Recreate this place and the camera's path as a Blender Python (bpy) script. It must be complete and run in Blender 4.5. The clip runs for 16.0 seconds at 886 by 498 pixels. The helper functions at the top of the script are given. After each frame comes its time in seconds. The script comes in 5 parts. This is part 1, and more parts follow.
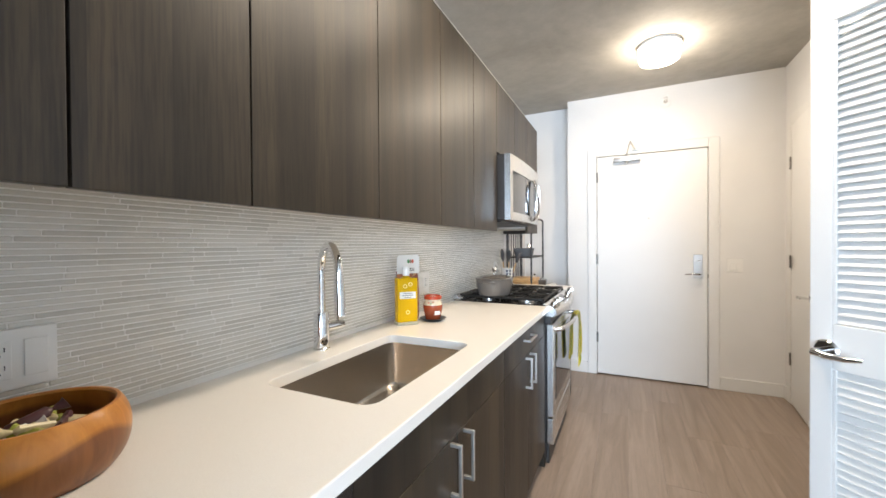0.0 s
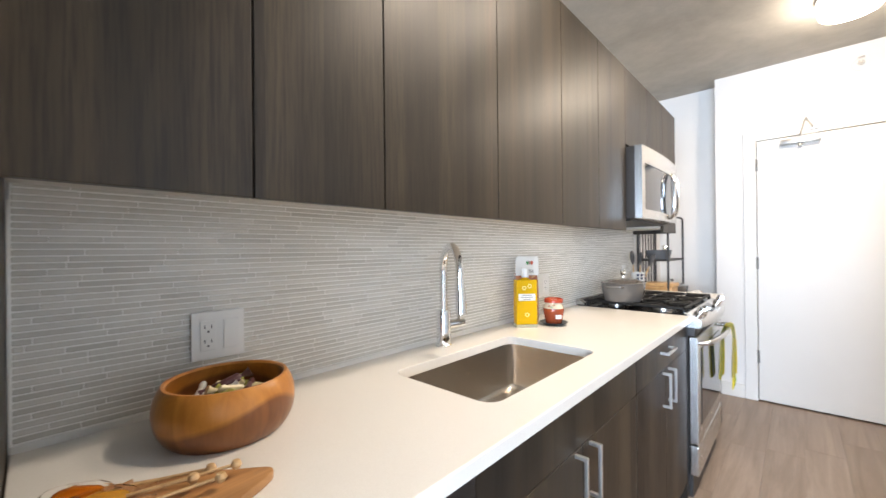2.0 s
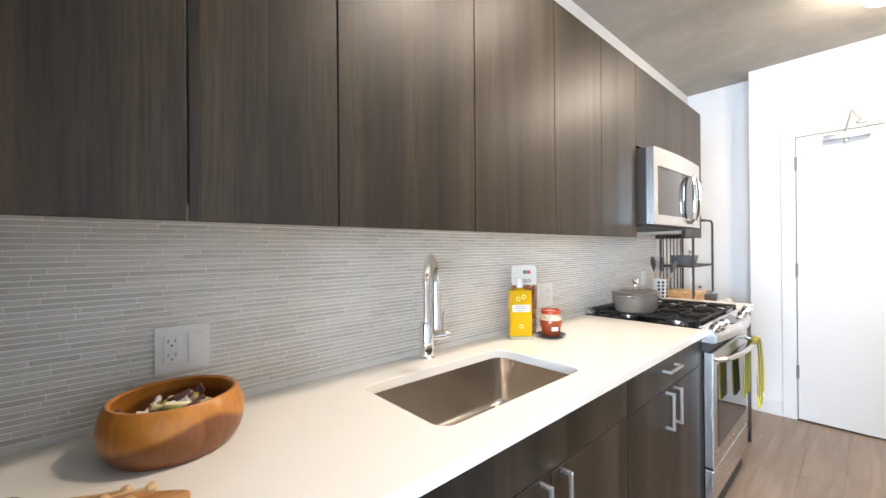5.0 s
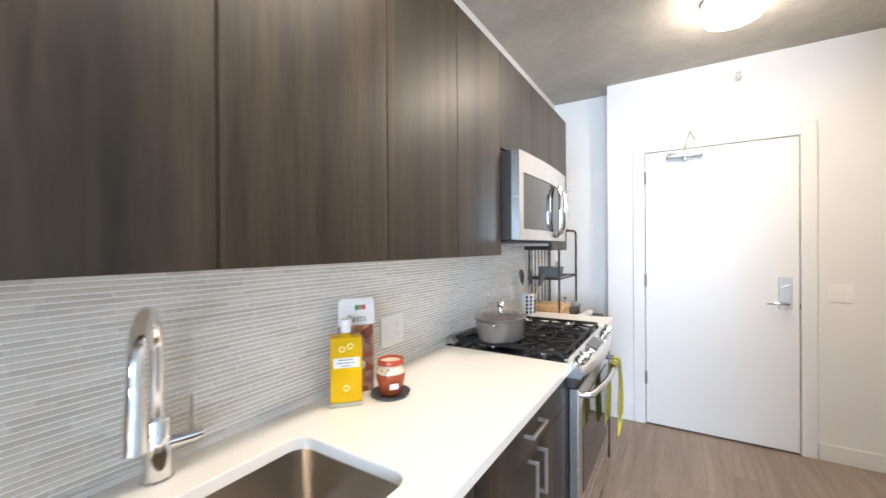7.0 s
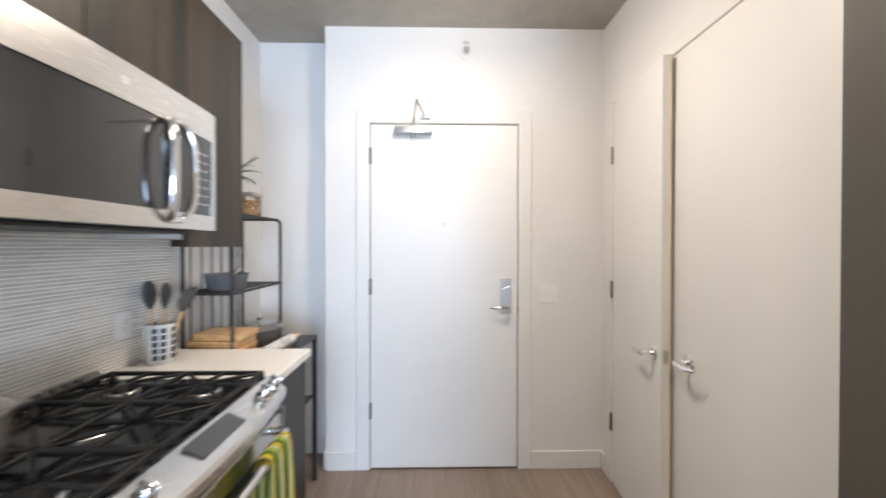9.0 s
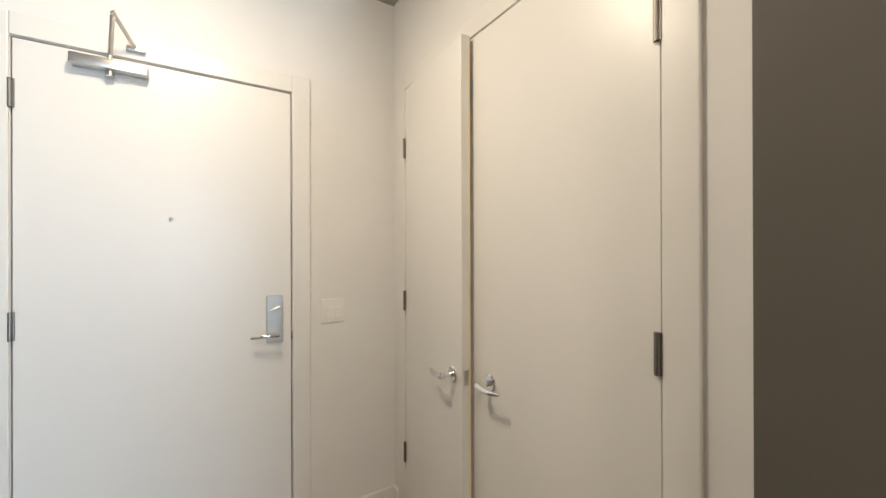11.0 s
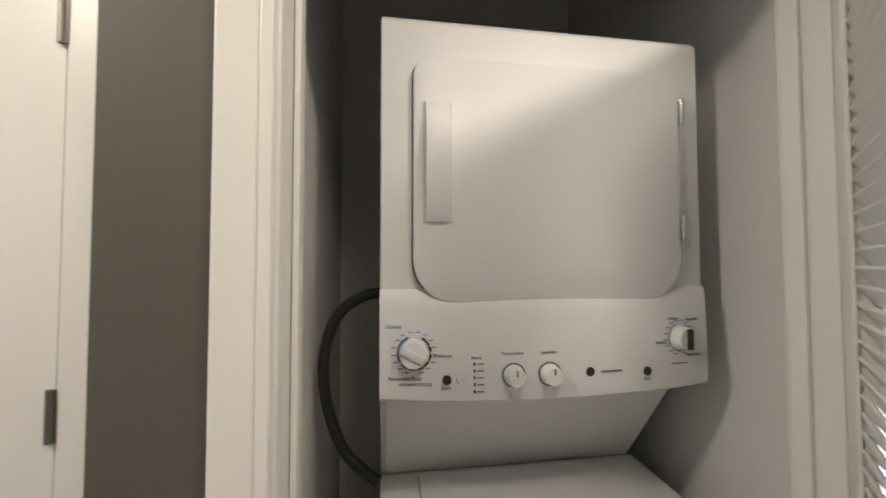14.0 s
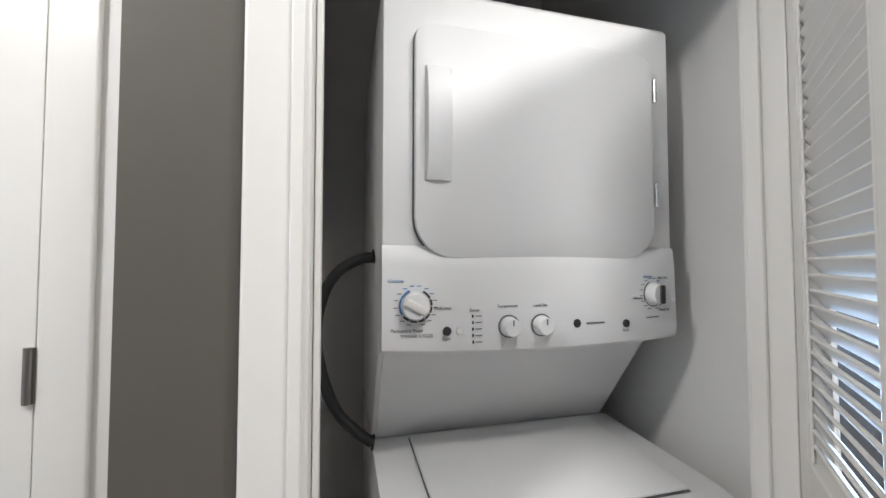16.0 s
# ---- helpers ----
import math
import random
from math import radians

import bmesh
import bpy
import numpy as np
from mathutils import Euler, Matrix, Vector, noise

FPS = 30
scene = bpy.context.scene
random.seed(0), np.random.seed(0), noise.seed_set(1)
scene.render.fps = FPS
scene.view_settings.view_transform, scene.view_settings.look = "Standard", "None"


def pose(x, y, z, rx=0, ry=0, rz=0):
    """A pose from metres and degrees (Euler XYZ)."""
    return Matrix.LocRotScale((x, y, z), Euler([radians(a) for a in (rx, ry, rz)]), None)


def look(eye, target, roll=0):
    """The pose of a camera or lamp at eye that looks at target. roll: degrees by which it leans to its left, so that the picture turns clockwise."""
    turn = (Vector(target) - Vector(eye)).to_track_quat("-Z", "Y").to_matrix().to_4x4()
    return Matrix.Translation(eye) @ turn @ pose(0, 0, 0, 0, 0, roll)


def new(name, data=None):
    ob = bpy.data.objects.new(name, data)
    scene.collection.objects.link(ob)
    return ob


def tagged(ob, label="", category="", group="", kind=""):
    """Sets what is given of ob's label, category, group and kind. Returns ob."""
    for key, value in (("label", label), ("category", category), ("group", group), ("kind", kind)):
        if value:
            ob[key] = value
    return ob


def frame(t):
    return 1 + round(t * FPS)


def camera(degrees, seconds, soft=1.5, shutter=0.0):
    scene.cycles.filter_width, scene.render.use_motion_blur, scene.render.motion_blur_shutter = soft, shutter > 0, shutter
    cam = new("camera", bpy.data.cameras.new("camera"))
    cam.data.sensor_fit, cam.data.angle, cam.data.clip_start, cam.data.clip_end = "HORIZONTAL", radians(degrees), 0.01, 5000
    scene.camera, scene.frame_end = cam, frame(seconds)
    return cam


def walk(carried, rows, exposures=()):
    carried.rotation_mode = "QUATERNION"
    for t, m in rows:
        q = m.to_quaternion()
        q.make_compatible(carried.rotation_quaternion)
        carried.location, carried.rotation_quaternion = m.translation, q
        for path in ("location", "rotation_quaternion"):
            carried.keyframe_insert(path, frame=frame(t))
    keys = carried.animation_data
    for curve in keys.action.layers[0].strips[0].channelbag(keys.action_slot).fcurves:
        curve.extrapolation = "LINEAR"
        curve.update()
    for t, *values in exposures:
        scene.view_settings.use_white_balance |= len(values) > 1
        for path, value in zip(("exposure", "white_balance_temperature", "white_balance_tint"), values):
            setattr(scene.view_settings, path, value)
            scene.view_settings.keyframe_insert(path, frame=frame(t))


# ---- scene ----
cam = camera(98.6, 16.0, shutter=0.4)
PATH = [
    (0, (1.025, 0.192, 1.295), (0.161, 1.995, 1.275), -0.4),
    (0.5, (1.005, 0.224, 1.301), (0.026, 1.968, 1.291), -0.6),
    (1, (1.02, 0.233, 1.297), (-0.097, 1.892, 1.291), -0.6),
    (1.5, (1.024, 0.211, 1.291), (-0.209, 1.785, 1.291), -0.5),
    (2, (1.018, 0.186, 1.286), (-0.346, 1.649, 1.288), -0.6),
    (2.5, (1.006, 0.173, 1.288), (-0.465, 1.528, 1.289), -0.4),
    (3, (1.018, 0.175, 1.287), (-0.512, 1.464, 1.291), -0.5),
    (5.5, (1.139, 0.432, 1.33), (-0.308, 1.813, 1.33), -0.5),
    (6, (1.064, 0.546, 1.33), (-0.26, 2.045, 1.325), -0.5),
    (6.5, (1.022, 0.655, 1.382), (-0.189, 2.247, 1.377), -0.3),
    (7, (0.996, 0.847, 1.417), (-0.056, 2.547, 1.409), -0.4),
    (7.5, (0.991, 1.07, 1.436), (0.087, 2.854, 1.421), -0.3),
    (8, (0.974, 1.337, 1.419), (0.286, 3.215, 1.395), -0.2),
    (8.5, (0.995, 1.598, 1.428), (0.662, 3.57, 1.405), -0.0),
    (9, (1.176, 1.91, 1.399), (1.214, 3.91, 1.382), 0.1),
    (9.5, (1.292, 2.145, 1.409), (1.683, 4.106, 1.4), 0.2),
    (10, (1.375, 2.367, 1.401), (2.115, 4.225, 1.397), 0.3),
    (12.5, (1.217, 2.36, 1.421), (2.702, 3.699, 1.447), 0.1),
    (13, (1.303, 2.254, 1.425), (3.075, 3.18, 1.472), 0.7),
    (13.5, (1.359, 2.223, 1.459), (3.351, 2.39, 1.52), 0.2),
    (14, (1.375, 2.213, 1.457), (3.351, 1.915, 1.526), -0.1),
    (14.5, (1.38, 2.228, 1.401), (3.33, 1.784, 1.464), -0.2),
    (15, (1.368, 2.258, 1.37), (3.31, 1.789, 1.446), -0.1),
    (15.5, (1.361, 2.274, 1.377), (3.299, 1.786, 1.44), -0.1),
    (16, (1.361, 2.297, 1.368), (3.297, 1.798, 1.438), -0.0),
]
walk(cam, [(t, look(eye, target, roll)) for t, eye, target, roll in PATH], [(0, 0.2, 6100, 12), (0.5, 0.2, 5850, 12), (2, 0.4, 6100, 14), (3, 0.5, 6050, 14), (5.5, 0.5, 6000, 14), (7, 0.34, 5800, 13), (8.3, 0.2, 5700, 13), (9.5, 0.0, 5700, 13), (10.2, -0.05, 5850, 10), (12.3, -0.25, 6550, 10), (13.5, -0.15, 6150, 10), (14.5, 0.3, 5500, 10), (15, 0.4, 5250, 10), (16, 0.55, 5100, 10)])

# ---- world, sun, lights ----
world = bpy.data.worlds.new("world")
scene.world = world
world.use_nodes = True
wn = world.node_tree.nodes
sky = wn.new("ShaderNodeTexSky")
sky.sky_type, sky.sun_disc = "NISHITA", False
sky.sun_elevation, sky.sun_rotation = radians(40), radians(150)
world.node_tree.links.new(sky.outputs[0], wn["Background"].inputs[0])
wn["Background"].inputs[1].default_value = 0.12
scene.view_settings.exposure = 0.0


def lamp(name, data, m, power, color):
    data.energy, data.color = power, color
    ob = new(name, data)
    ob.matrix_world = m
    return ob


sun = bpy.data.lights.new("sun", "SUN")
sun.angle = radians(0.5)
lamp("sun", sun, look((0, 0, 0), (0.35, -0.5, -0.75)), 2.0, (1, 0.95, 0.88))
pane_light = bpy.data.lights.new("window_light", "AREA")
pane_light.shape, pane_light.size, pane_light.size_y = "RECTANGLE", 3.9, 2.1
lamp("window_light", pane_light, look((2.6, -6.95, 1.45), (2.0, 0, 1.4)), 640.0, (0.66, 0.83, 1.0))
side_light = bpy.data.lights.new("window_light", "AREA")
side_light.shape, side_light.size, side_light.size_y = "RECTANGLE", 2.3, 2.0
lamp("window_light", side_light, look((4.95, -5.2, 1.45), (0.0, 1.5, 1.4)), 120.0, (0.74, 0.87, 1.0))
# the round ceiling lamp: a bulb for the glow about it and the lit face of its diffuser
WARM = (1.0, 0.82, 0.60)
bulb = bpy.data.lights.new("ceiling_bulb", "POINT")
bulb.shadow_soft_size = 0.09
lamp("ceiling_bulb", bulb, pose(1.25, 3.42, 2.60), 10.0, WARM)
for place, down, cone in (((1.25, 3.42, 2.60), 14.0, 180), ((1.02, 1.45, 2.672), 16.0, 165), ((1.02, 1.98, 2.672), 8.5, 165)):
    face = bpy.data.lights.new("ceiling_bulb", "AREA")
    face.shape, face.size, face.spread = "DISK", 0.22, radians(cone)
    lamp("ceiling_bulb", face, pose(*place), down, WARM)


# ---- building helpers ----
def thing(name, loc, label, category, group="", kind=""):
    ob = new(name)
    ob.location = loc
    ob.empty_display_size = 0.05
    return tagged(ob, label, category, group, kind)


def spot(ob):
    p = Vector(ob.location)
    while ob.parent:
        ob = ob.parent
        p += Vector(ob.location)
    return p


def part(name, bm, mat, parent=None, label="", smooth=False):
    """Links a bmesh in world places as one mesh under its parent."""
    me = bpy.data.meshes.new(name)
    if parent is not None:
        bmesh.ops.translate(bm, verts=bm.verts[:], vec=-spot(parent))
    bm.normal_update()
    bm.to_mesh(me)
    bm.free()
    if mat:
        me.materials.append(mat)
    if smooth:
        me.polygons.foreach_set("use_smooth", [True] * len(me.polygons))
        me.set_sharp_from_angle(angle=radians(38))
    ob = new(name, me)
    if parent is not None:
        ob.parent = parent
    if label:
        ob["label"] = label
    return ob


def solid(name, bm, mat, label="", category="", kind="", group="", smooth=False):
    return tagged(part(name, bm, mat, None, "", smooth), label, category, group, kind)


def join(bm, other):
    me = bpy.data.meshes.new("tmp")
    other.to_mesh(me)
    other.free()
    bm.from_mesh(me)
    bpy.data.meshes.remove(me)
    return bm


def box(x0, x1, y0, y1, z0, z1, b=0.0, seg=2, bm=None):
    o = bmesh.new()
    bmesh.ops.create_cube(o, size=1)
    for v in o.verts:
        v.co = ((x0 + x1) / 2 + v.co.x * (x1 - x0), (y0 + y1) / 2 + v.co.y * (y1 - y0), (z0 + z1) / 2 + v.co.z * (z1 - z0))
    if b:
        bmesh.ops.bevel(o, geom=o.edges[:], offset=b, segments=seg, profile=0.5, affect="EDGES")
    return join(bm, o) if bm else o


def lathe(profile, c=(0, 0, 0), n=40, bm=None, sx=1.0, sy=1.0):
    """Turns (radius, height) pairs round the z axis."""
    o = bmesh.new()
    rings = []
    for r, z in profile:
        if r < 1e-6:
            rings.append([o.verts.new((c[0], c[1], c[2] + z))])
        else:
            rings.append([o.verts.new((c[0] + sx * r * math.cos(2 * math.pi * k / n), c[1] + sy * r * math.sin(2 * math.pi * k / n), c[2] + z)) for k in range(n)])
    for a, b in zip(rings, rings[1:]):
        for k in range(n):
            q = [a[k % len(a)], a[(k + 1) % len(a)], b[(k + 1) % len(b)], b[k % len(b)]]
            q = [v for j, v in enumerate(q) if v not in q[:j]]
            if len(q) > 2:
                o.faces.new(q)
    bmesh.ops.recalc_face_normals(o, faces=o.faces[:])
    return join(bm, o) if bm else o


def tube(points, r, n=10, bm=None, flat=1.0):
    """A round bar along the points; r is one radius or one for each point."""
    o = bmesh.new()
    pts = [Vector(p) for p in points]
    rad = r if isinstance(r, (list, tuple)) else [r] * len(pts)
    rings, u = [], None
    for k, p in enumerate(pts):
        d = (pts[min(k + 1, len(pts) - 1)] - pts[max(k - 1, 0)]).normalized()
        if u is None:
            u = d.orthogonal().normalized()
        u = (u - d * u.dot(d)).normalized()
        w = d.cross(u)
        rings.append([o.verts.new(p + rad[k] * (math.cos(2 * math.pi * j / n) * u + flat * math.sin(2 * math.pi * j / n) * w)) for j in range(n)])
    for a, b in zip(rings, rings[1:]):
        for j in range(n):
            o.faces.new((a[j], a[(j + 1) % n], b[(j + 1) % n], b[j]))
    o.faces.new(rings[0][::-1])
    o.faces.new(rings[-1])
    bmesh.ops.recalc_face_normals(o, faces=o.faces[:])
    return join(bm, o) if bm else o


def rod(a, b, r, n=16, bm=None):
    return tube([a, b], r, n, bm)


def extrude(outline, axis, a, b, bevel=0.0, bm=None):
    """A flat outline pushed from a to b along an axis; the outline gives the other two coordinates in order."""
    o = bmesh.new()
    def at(p, w):
        return {"x": (w, p[0], p[1]), "y": (p[0], w, p[1]), "z": (p[0], p[1], w)}[axis]
    lo = [o.verts.new(at(p, a)) for p in outline]
    hi = [o.verts.new(at(p, b)) for p in outline]
    o.faces.new(lo)
    o.faces.new(hi)
    n = len(outline)
    for k in range(n):
        o.faces.new((lo[k], lo[(k + 1) % n], hi[(k + 1) % n], hi[k]))
    bmesh.ops.recalc_face_normals(o, faces=o.faces[:])
    if bevel:
        bmesh.ops.bevel(o, geom=o.edges[:], offset=bevel, segments=2, profile=0.5, affect="EDGES")
    return join(bm, o) if bm else o


def turned(bm, m):
    bmesh.ops.transform(bm, matrix=m, verts=bm.verts[:])
    return bm


def arc(c, r, a0, a1, n, plane="xz"):
    out = []
    for k in range(n + 1):
        a = radians(a0 + (a1 - a0) * k / n)
        u, v = r * math.cos(a), r * math.sin(a)
        out.append({"xz": (c[0] + u, c[1], c[2] + v), "yz": (c[0], c[1] + u, c[2] + v), "xy": (c[0] + u, c[1] + v, c[2])}[plane])
    return out


def rounded(x0, x1, y0, y1, r, n=6):
    """The outline of a rectangle with round corners."""
    out = []
    for cx, cy, a in ((x1 - r, y1 - r, 0), (x0 + r, y1 - r, 90), (x0 + r, y0 + r, 180), (x1 - r, y0 + r, 270)):
        for k in range(n + 1):
            t = radians(a + 90 * k / n)
            out.append((cx + r * math.cos(t), cy + r * math.sin(t)))
    return out


def words(name, text, size, m, mat, parent, depth=0.0004):
    """Letters in the built-in font, as a mesh at a world pose."""
    cu = bpy.data.curves.new(name, "FONT")
    cu.body, cu.size, cu.extrude, cu.resolution_u, cu.align_x, cu.align_y = text, size, depth, 3, "CENTER", "CENTER"
    tmp = bpy.data.objects.new("tmp", cu)
    me = bpy.data.meshes.new_from_object(tmp)
    bm = bmesh.new()
    bm.from_mesh(me)
    bpy.data.objects.remove(tmp)
    bpy.data.meshes.remove(me)
    return part(name, turned(bm, m), mat, parent)


# ---- materials ----
def material(name, base, rough=0.5, metal=0.0, **inputs):
    m = bpy.data.materials.new(name)
    m.use_nodes = True
    b = m.node_tree.nodes["Principled BSDF"]
    b.inputs["Base Color"].default_value = (*base, 1)
    b.inputs["Roughness"].default_value = rough
    b.inputs["Metallic"].default_value = metal
    for key, value in inputs.items():
        b.inputs[key.replace("_", " ")].default_value = value
    return m


def coords(m, scale=(1, 1, 1), shift=False):
    t, l = m.node_tree.nodes, m.node_tree.links
    co, mp = t.new("ShaderNodeTexCoord"), t.new("ShaderNodeMapping")
    mp.inputs["Scale"].default_value = scale
    l.new(co.outputs["Object"], mp.inputs[0])
    if shift:
        info, mul = t.new("ShaderNodeObjectInfo"), t.new("ShaderNodeMath")
        mul.operation = "MULTIPLY"
        mul.inputs[1].default_value = 37.0
        l.new(info.outputs["Random"], mul.inputs[0])
        l.new(mul.outputs[0], mp.inputs["Location"])
    return mp.outputs[0]


def noisy(m, vec, scale, detail=4.0, rough=0.6, distort=0.0):
    n = m.node_tree.nodes.new("ShaderNodeTexNoise")
    n.inputs["Scale"].default_value, n.inputs["Detail"].default_value = scale, detail
    n.inputs["Roughness"].default_value, n.inputs["Distortion"].default_value = rough, distort
    m.node_tree.links.new(vec, n.inputs["Vector"])
    return n.outputs["Fac"]


def ramp(m, fac, stops):
    r = m.node_tree.nodes.new("ShaderNodeValToRGB")
    e = r.color_ramp.elements
    while len(e) < len(stops):
        e.new(0.5)
    for el, (p, c) in zip(e, stops):
        el.position, el.color = p, (*c, 1) if len(c) == 3 else c
    m.node_tree.links.new(fac, r.inputs[0])
    return r.outputs[0]


def mix(m, a, b, fac, mode="MIX"):
    x = m.node_tree.nodes.new("ShaderNodeMix")
    x.data_type, x.blend_type = "RGBA", mode
    for sock, v in ((x.inputs[0], fac), (x.inputs[6], a), (x.inputs[7], b)):
        if hasattr(v, "is_linked"):
            m.node_tree.links.new(v, sock)
        else:
            sock.default_value = v if isinstance(v, float) else (*v, 1)
    return x.outputs[2]


def put(m, socket, value):
    m.node_tree.links.new(value, m.node_tree.nodes["Principled BSDF"].inputs[socket])


def relief(m, height, strength=0.2, distance=0.001):
    b = m.node_tree.nodes.new("ShaderNodeBump")
    b.inputs["Strength"].default_value, b.inputs["Distance"].default_value = strength, distance
    m.node_tree.links.new(height, b.inputs["Height"])
    put(m, "Normal", b.outputs[0])


def paint(name, base, rough=0.55, vary=0.04):
    m = material(name, base, rough)
    v = coords(m)
    big = noisy(m, v, 1.3, 3)
    lo = tuple(c * (1 - vary) for c in base)
    hi = tuple(min(1, c * (1 + vary)) for c in base)
    put(m, "Base Color", ramp(m, big, [(0.3, lo), (0.7, hi)]))
    put(m, "Roughness", ramp(m, noisy(m, v, 6, 3), [(0.3, (rough - 0.02,) * 3), (0.7, (rough + 0.02,) * 3)]))
    relief(m, noisy(m, v, 260, 3), 0.12, 0.0006)
    return m


WHITE_WALL = paint("white wall paint", (0.74, 0.725, 0.70), 0.6)
WHITE_TRIM = paint("white satin paint", (0.73, 0.715, 0.68), 0.38, 0.02)
DOOR_PAINT = paint("white door paint", (0.74, 0.725, 0.69), 0.36, 0.02)
GREY_WALL = paint("taupe grey wall paint", (0.088, 0.080, 0.066), 0.6)
CLOSET_GREY = paint("pale grey closet paint", (0.74, 0.73, 0.71), 0.6)


def concrete():
    m = material("bare concrete", (0.3, 0.29, 0.26), 0.75)
    v = coords(m)
    a = ramp(m, noisy(m, v, 0.9, 6, 0.62, 0.8), [(0.25, (0.34, 0.32, 0.28)), (0.5, (0.43, 0.41, 0.365)), (0.75, (0.53, 0.505, 0.455))])
    b = ramp(m, noisy(m, v, 9, 6, 0.7), [(0.3, (0.75, 0.75, 0.75)), (0.62, (1, 1, 1))])
    c = mix(m, a, b, 0.5, "MULTIPLY")
    put(m, "Base Color", c)
    relief(m, noisy(m, v, 30, 8, 0.7), 0.35, 0.004)
    return m


CONCRETE = concrete()


def strips(m, vec, width):
    """One random value for each upright strip of veneer, width in metres."""
    t, l = m.node_tree.nodes, m.node_tree.links
    sep = t.new("ShaderNodeSeparateXYZ")
    l.new(vec, sep.inputs[0])
    last = None
    for op, a, b in (("ADD", sep.outputs["X"], sep.outputs["Y"]), ("DIVIDE", None, width), ("FLOOR", None, None)):
        k = t.new("ShaderNodeMath")
        k.operation = op
        l.new(a if a is not None else last, k.inputs[0])
        if isinstance(b, float):
            k.inputs[1].default_value = b
        elif b is not None:
            l.new(b, k.inputs[1])
        last = k.outputs[0]
    white = t.new("ShaderNodeTexWhiteNoise")
    white.noise_dimensions = "1D"
    l.new(last, white.inputs["W"])
    return white.outputs["Value"]


def laminate(name, dark, light, along="z"):
    """Wood-grain laminate; the grain runs along one axis."""
    m = material(name, light, 0.42, 0.0, Specular_IOR_Level=0.38)
    k = {"x": (0.045, 1, 1), "y": (1, 0.045, 1), "z": (1, 1, 0.045)}[along]
    v = coords(m, k, True)
    bands = noisy(m, v, 9, 3, 0.5, 0.3)
    fine = noisy(m, v, 160, 4, 0.6)
    c1 = ramp(m, bands, [(0.30, dark), (0.5, tuple((a + b) / 2 for a, b in zip(dark, light))), (0.70, light)])
    c2 = ramp(m, fine, [(0.36, (0.52, 0.52, 0.52)), (0.58, (1.05, 1.05, 1.05))])
    c3 = mix(m, c1, c2, 0.85, "MULTIPLY")
    for width, low in ((0.118, 0.52), (0.071, 0.72)):
        c3 = mix(m, c3, ramp(m, strips(m, v, width), [(0.0, (low, low, low)), (1.0, (1.06, 1.04, 1.0))]), 1.0, "MULTIPLY")
    put(m, "Base Color", c3)
    put(m, "Roughness", ramp(m, fine, [(0.3, (0.37,) * 3), (0.7, (0.48,) * 3)]))
    relief(m, fine, 0.25, 0.0006)
    return m


CABINET_WOOD = laminate("dark oak laminate", (0.017, 0.0122, 0.0072), (0.074, 0.0545, 0.033))
MELAMINE = paint("pale melamine", (0.62, 0.585, 0.53), 0.45)
CABINET_EDGE = material("dark cabinet carcass", (0.05, 0.042, 0.035), 0.5)


def planks():
    m = material("oak plank flooring", (0.3, 0.22, 0.16), 0.38)
    v = coords(m, (1, 0.06, 1), True)
    info = m.node_tree.nodes.new("ShaderNodeObjectInfo")
    tone = ramp(m, info.outputs["Random"], [(0.0, (0.285, 0.222, 0.176)), (0.5, (0.30, 0.236, 0.19)), (1.0, (0.32, 0.254, 0.206))])
    wave = ramp(m, noisy(m, v, 14, 5, 0.6, 1.2), [(0.3, (0.74, 0.72, 0.70)), (0.65, (1.08, 1.07, 1.06))])
    fine = noisy(m, v, 220, 3, 0.6)
    c = mix(m, tone, wave, 1.0, "MULTIPLY")
    put(m, "Base Color", mix(m, c, ramp(m, fine, [(0.35, (0.82,) * 3), (0.6, (1, 1, 1))]), 0.8, "MULTIPLY"))
    put(m, "Roughness", ramp(m, fine, [(0.3, (0.32,) * 3), (0.7, (0.46,) * 3)]))
    relief(m, fine, 0.2, 0.0005)
    return m


PLANK = planks()


def quartz():
    m = material("white quartz", (0.80, 0.765, 0.70), 0.22)
    v = coords(m)
    put(m, "Base Color", ramp(m, noisy(m, v, 900, 2), [(0.3, (0.80, 0.77, 0.71)), (0.6, (0.87, 0.845, 0.79))]))
    return m


QUARTZ = quartz()


def brushed(name, base, rough, axis, aniso=0.4):
    m = material(name, base, rough, 1.0)
    k = {"x": (0.02, 1, 1), "y": (1, 0.02, 1), "z": (1, 1, 0.02)}[axis]
    f = noisy(m, coords(m, k, True), 500, 3)
    put(m, "Roughness", ramp(m, f, [(0.3, (rough - 0.015,) * 3), (0.7, (rough + 0.02,) * 3)]))
    return m


STEEL = brushed("brushed stainless steel", (0.62, 0.61, 0.59), 0.26, "y")
SINK_STEEL = brushed("satin sink steel", (0.64, 0.59, 0.53), 0.25, "y")
NICKEL = brushed("satin nickel", (0.62, 0.60, 0.57), 0.3, "z")
CHROME = material("polished chrome", (0.80, 0.80, 0.80), 0.06, 1.0)
BLACK_METAL = material("black coated metal", (0.028, 0.025, 0.023), 0.45)
CAST_IRON = material("black cast iron", (0.012, 0.012, 0.012), 0.55, 0.0, Specular_IOR_Level=0.25)
relief(CAST_IRON, noisy(CAST_IRON, coords(CAST_IRON), 300, 4), 0.4, 0.0008)
ENAMEL_BLACK = material("black enamel", (0.012, 0.012, 0.013), 0.16)
DARK_GLASS = material("dark tinted glass", (0.02, 0.02, 0.022), 0.05, 0.0, Specular_IOR_Level=0.8)
RUBBER = material("black rubber", (0.015, 0.015, 0.016), 0.5)
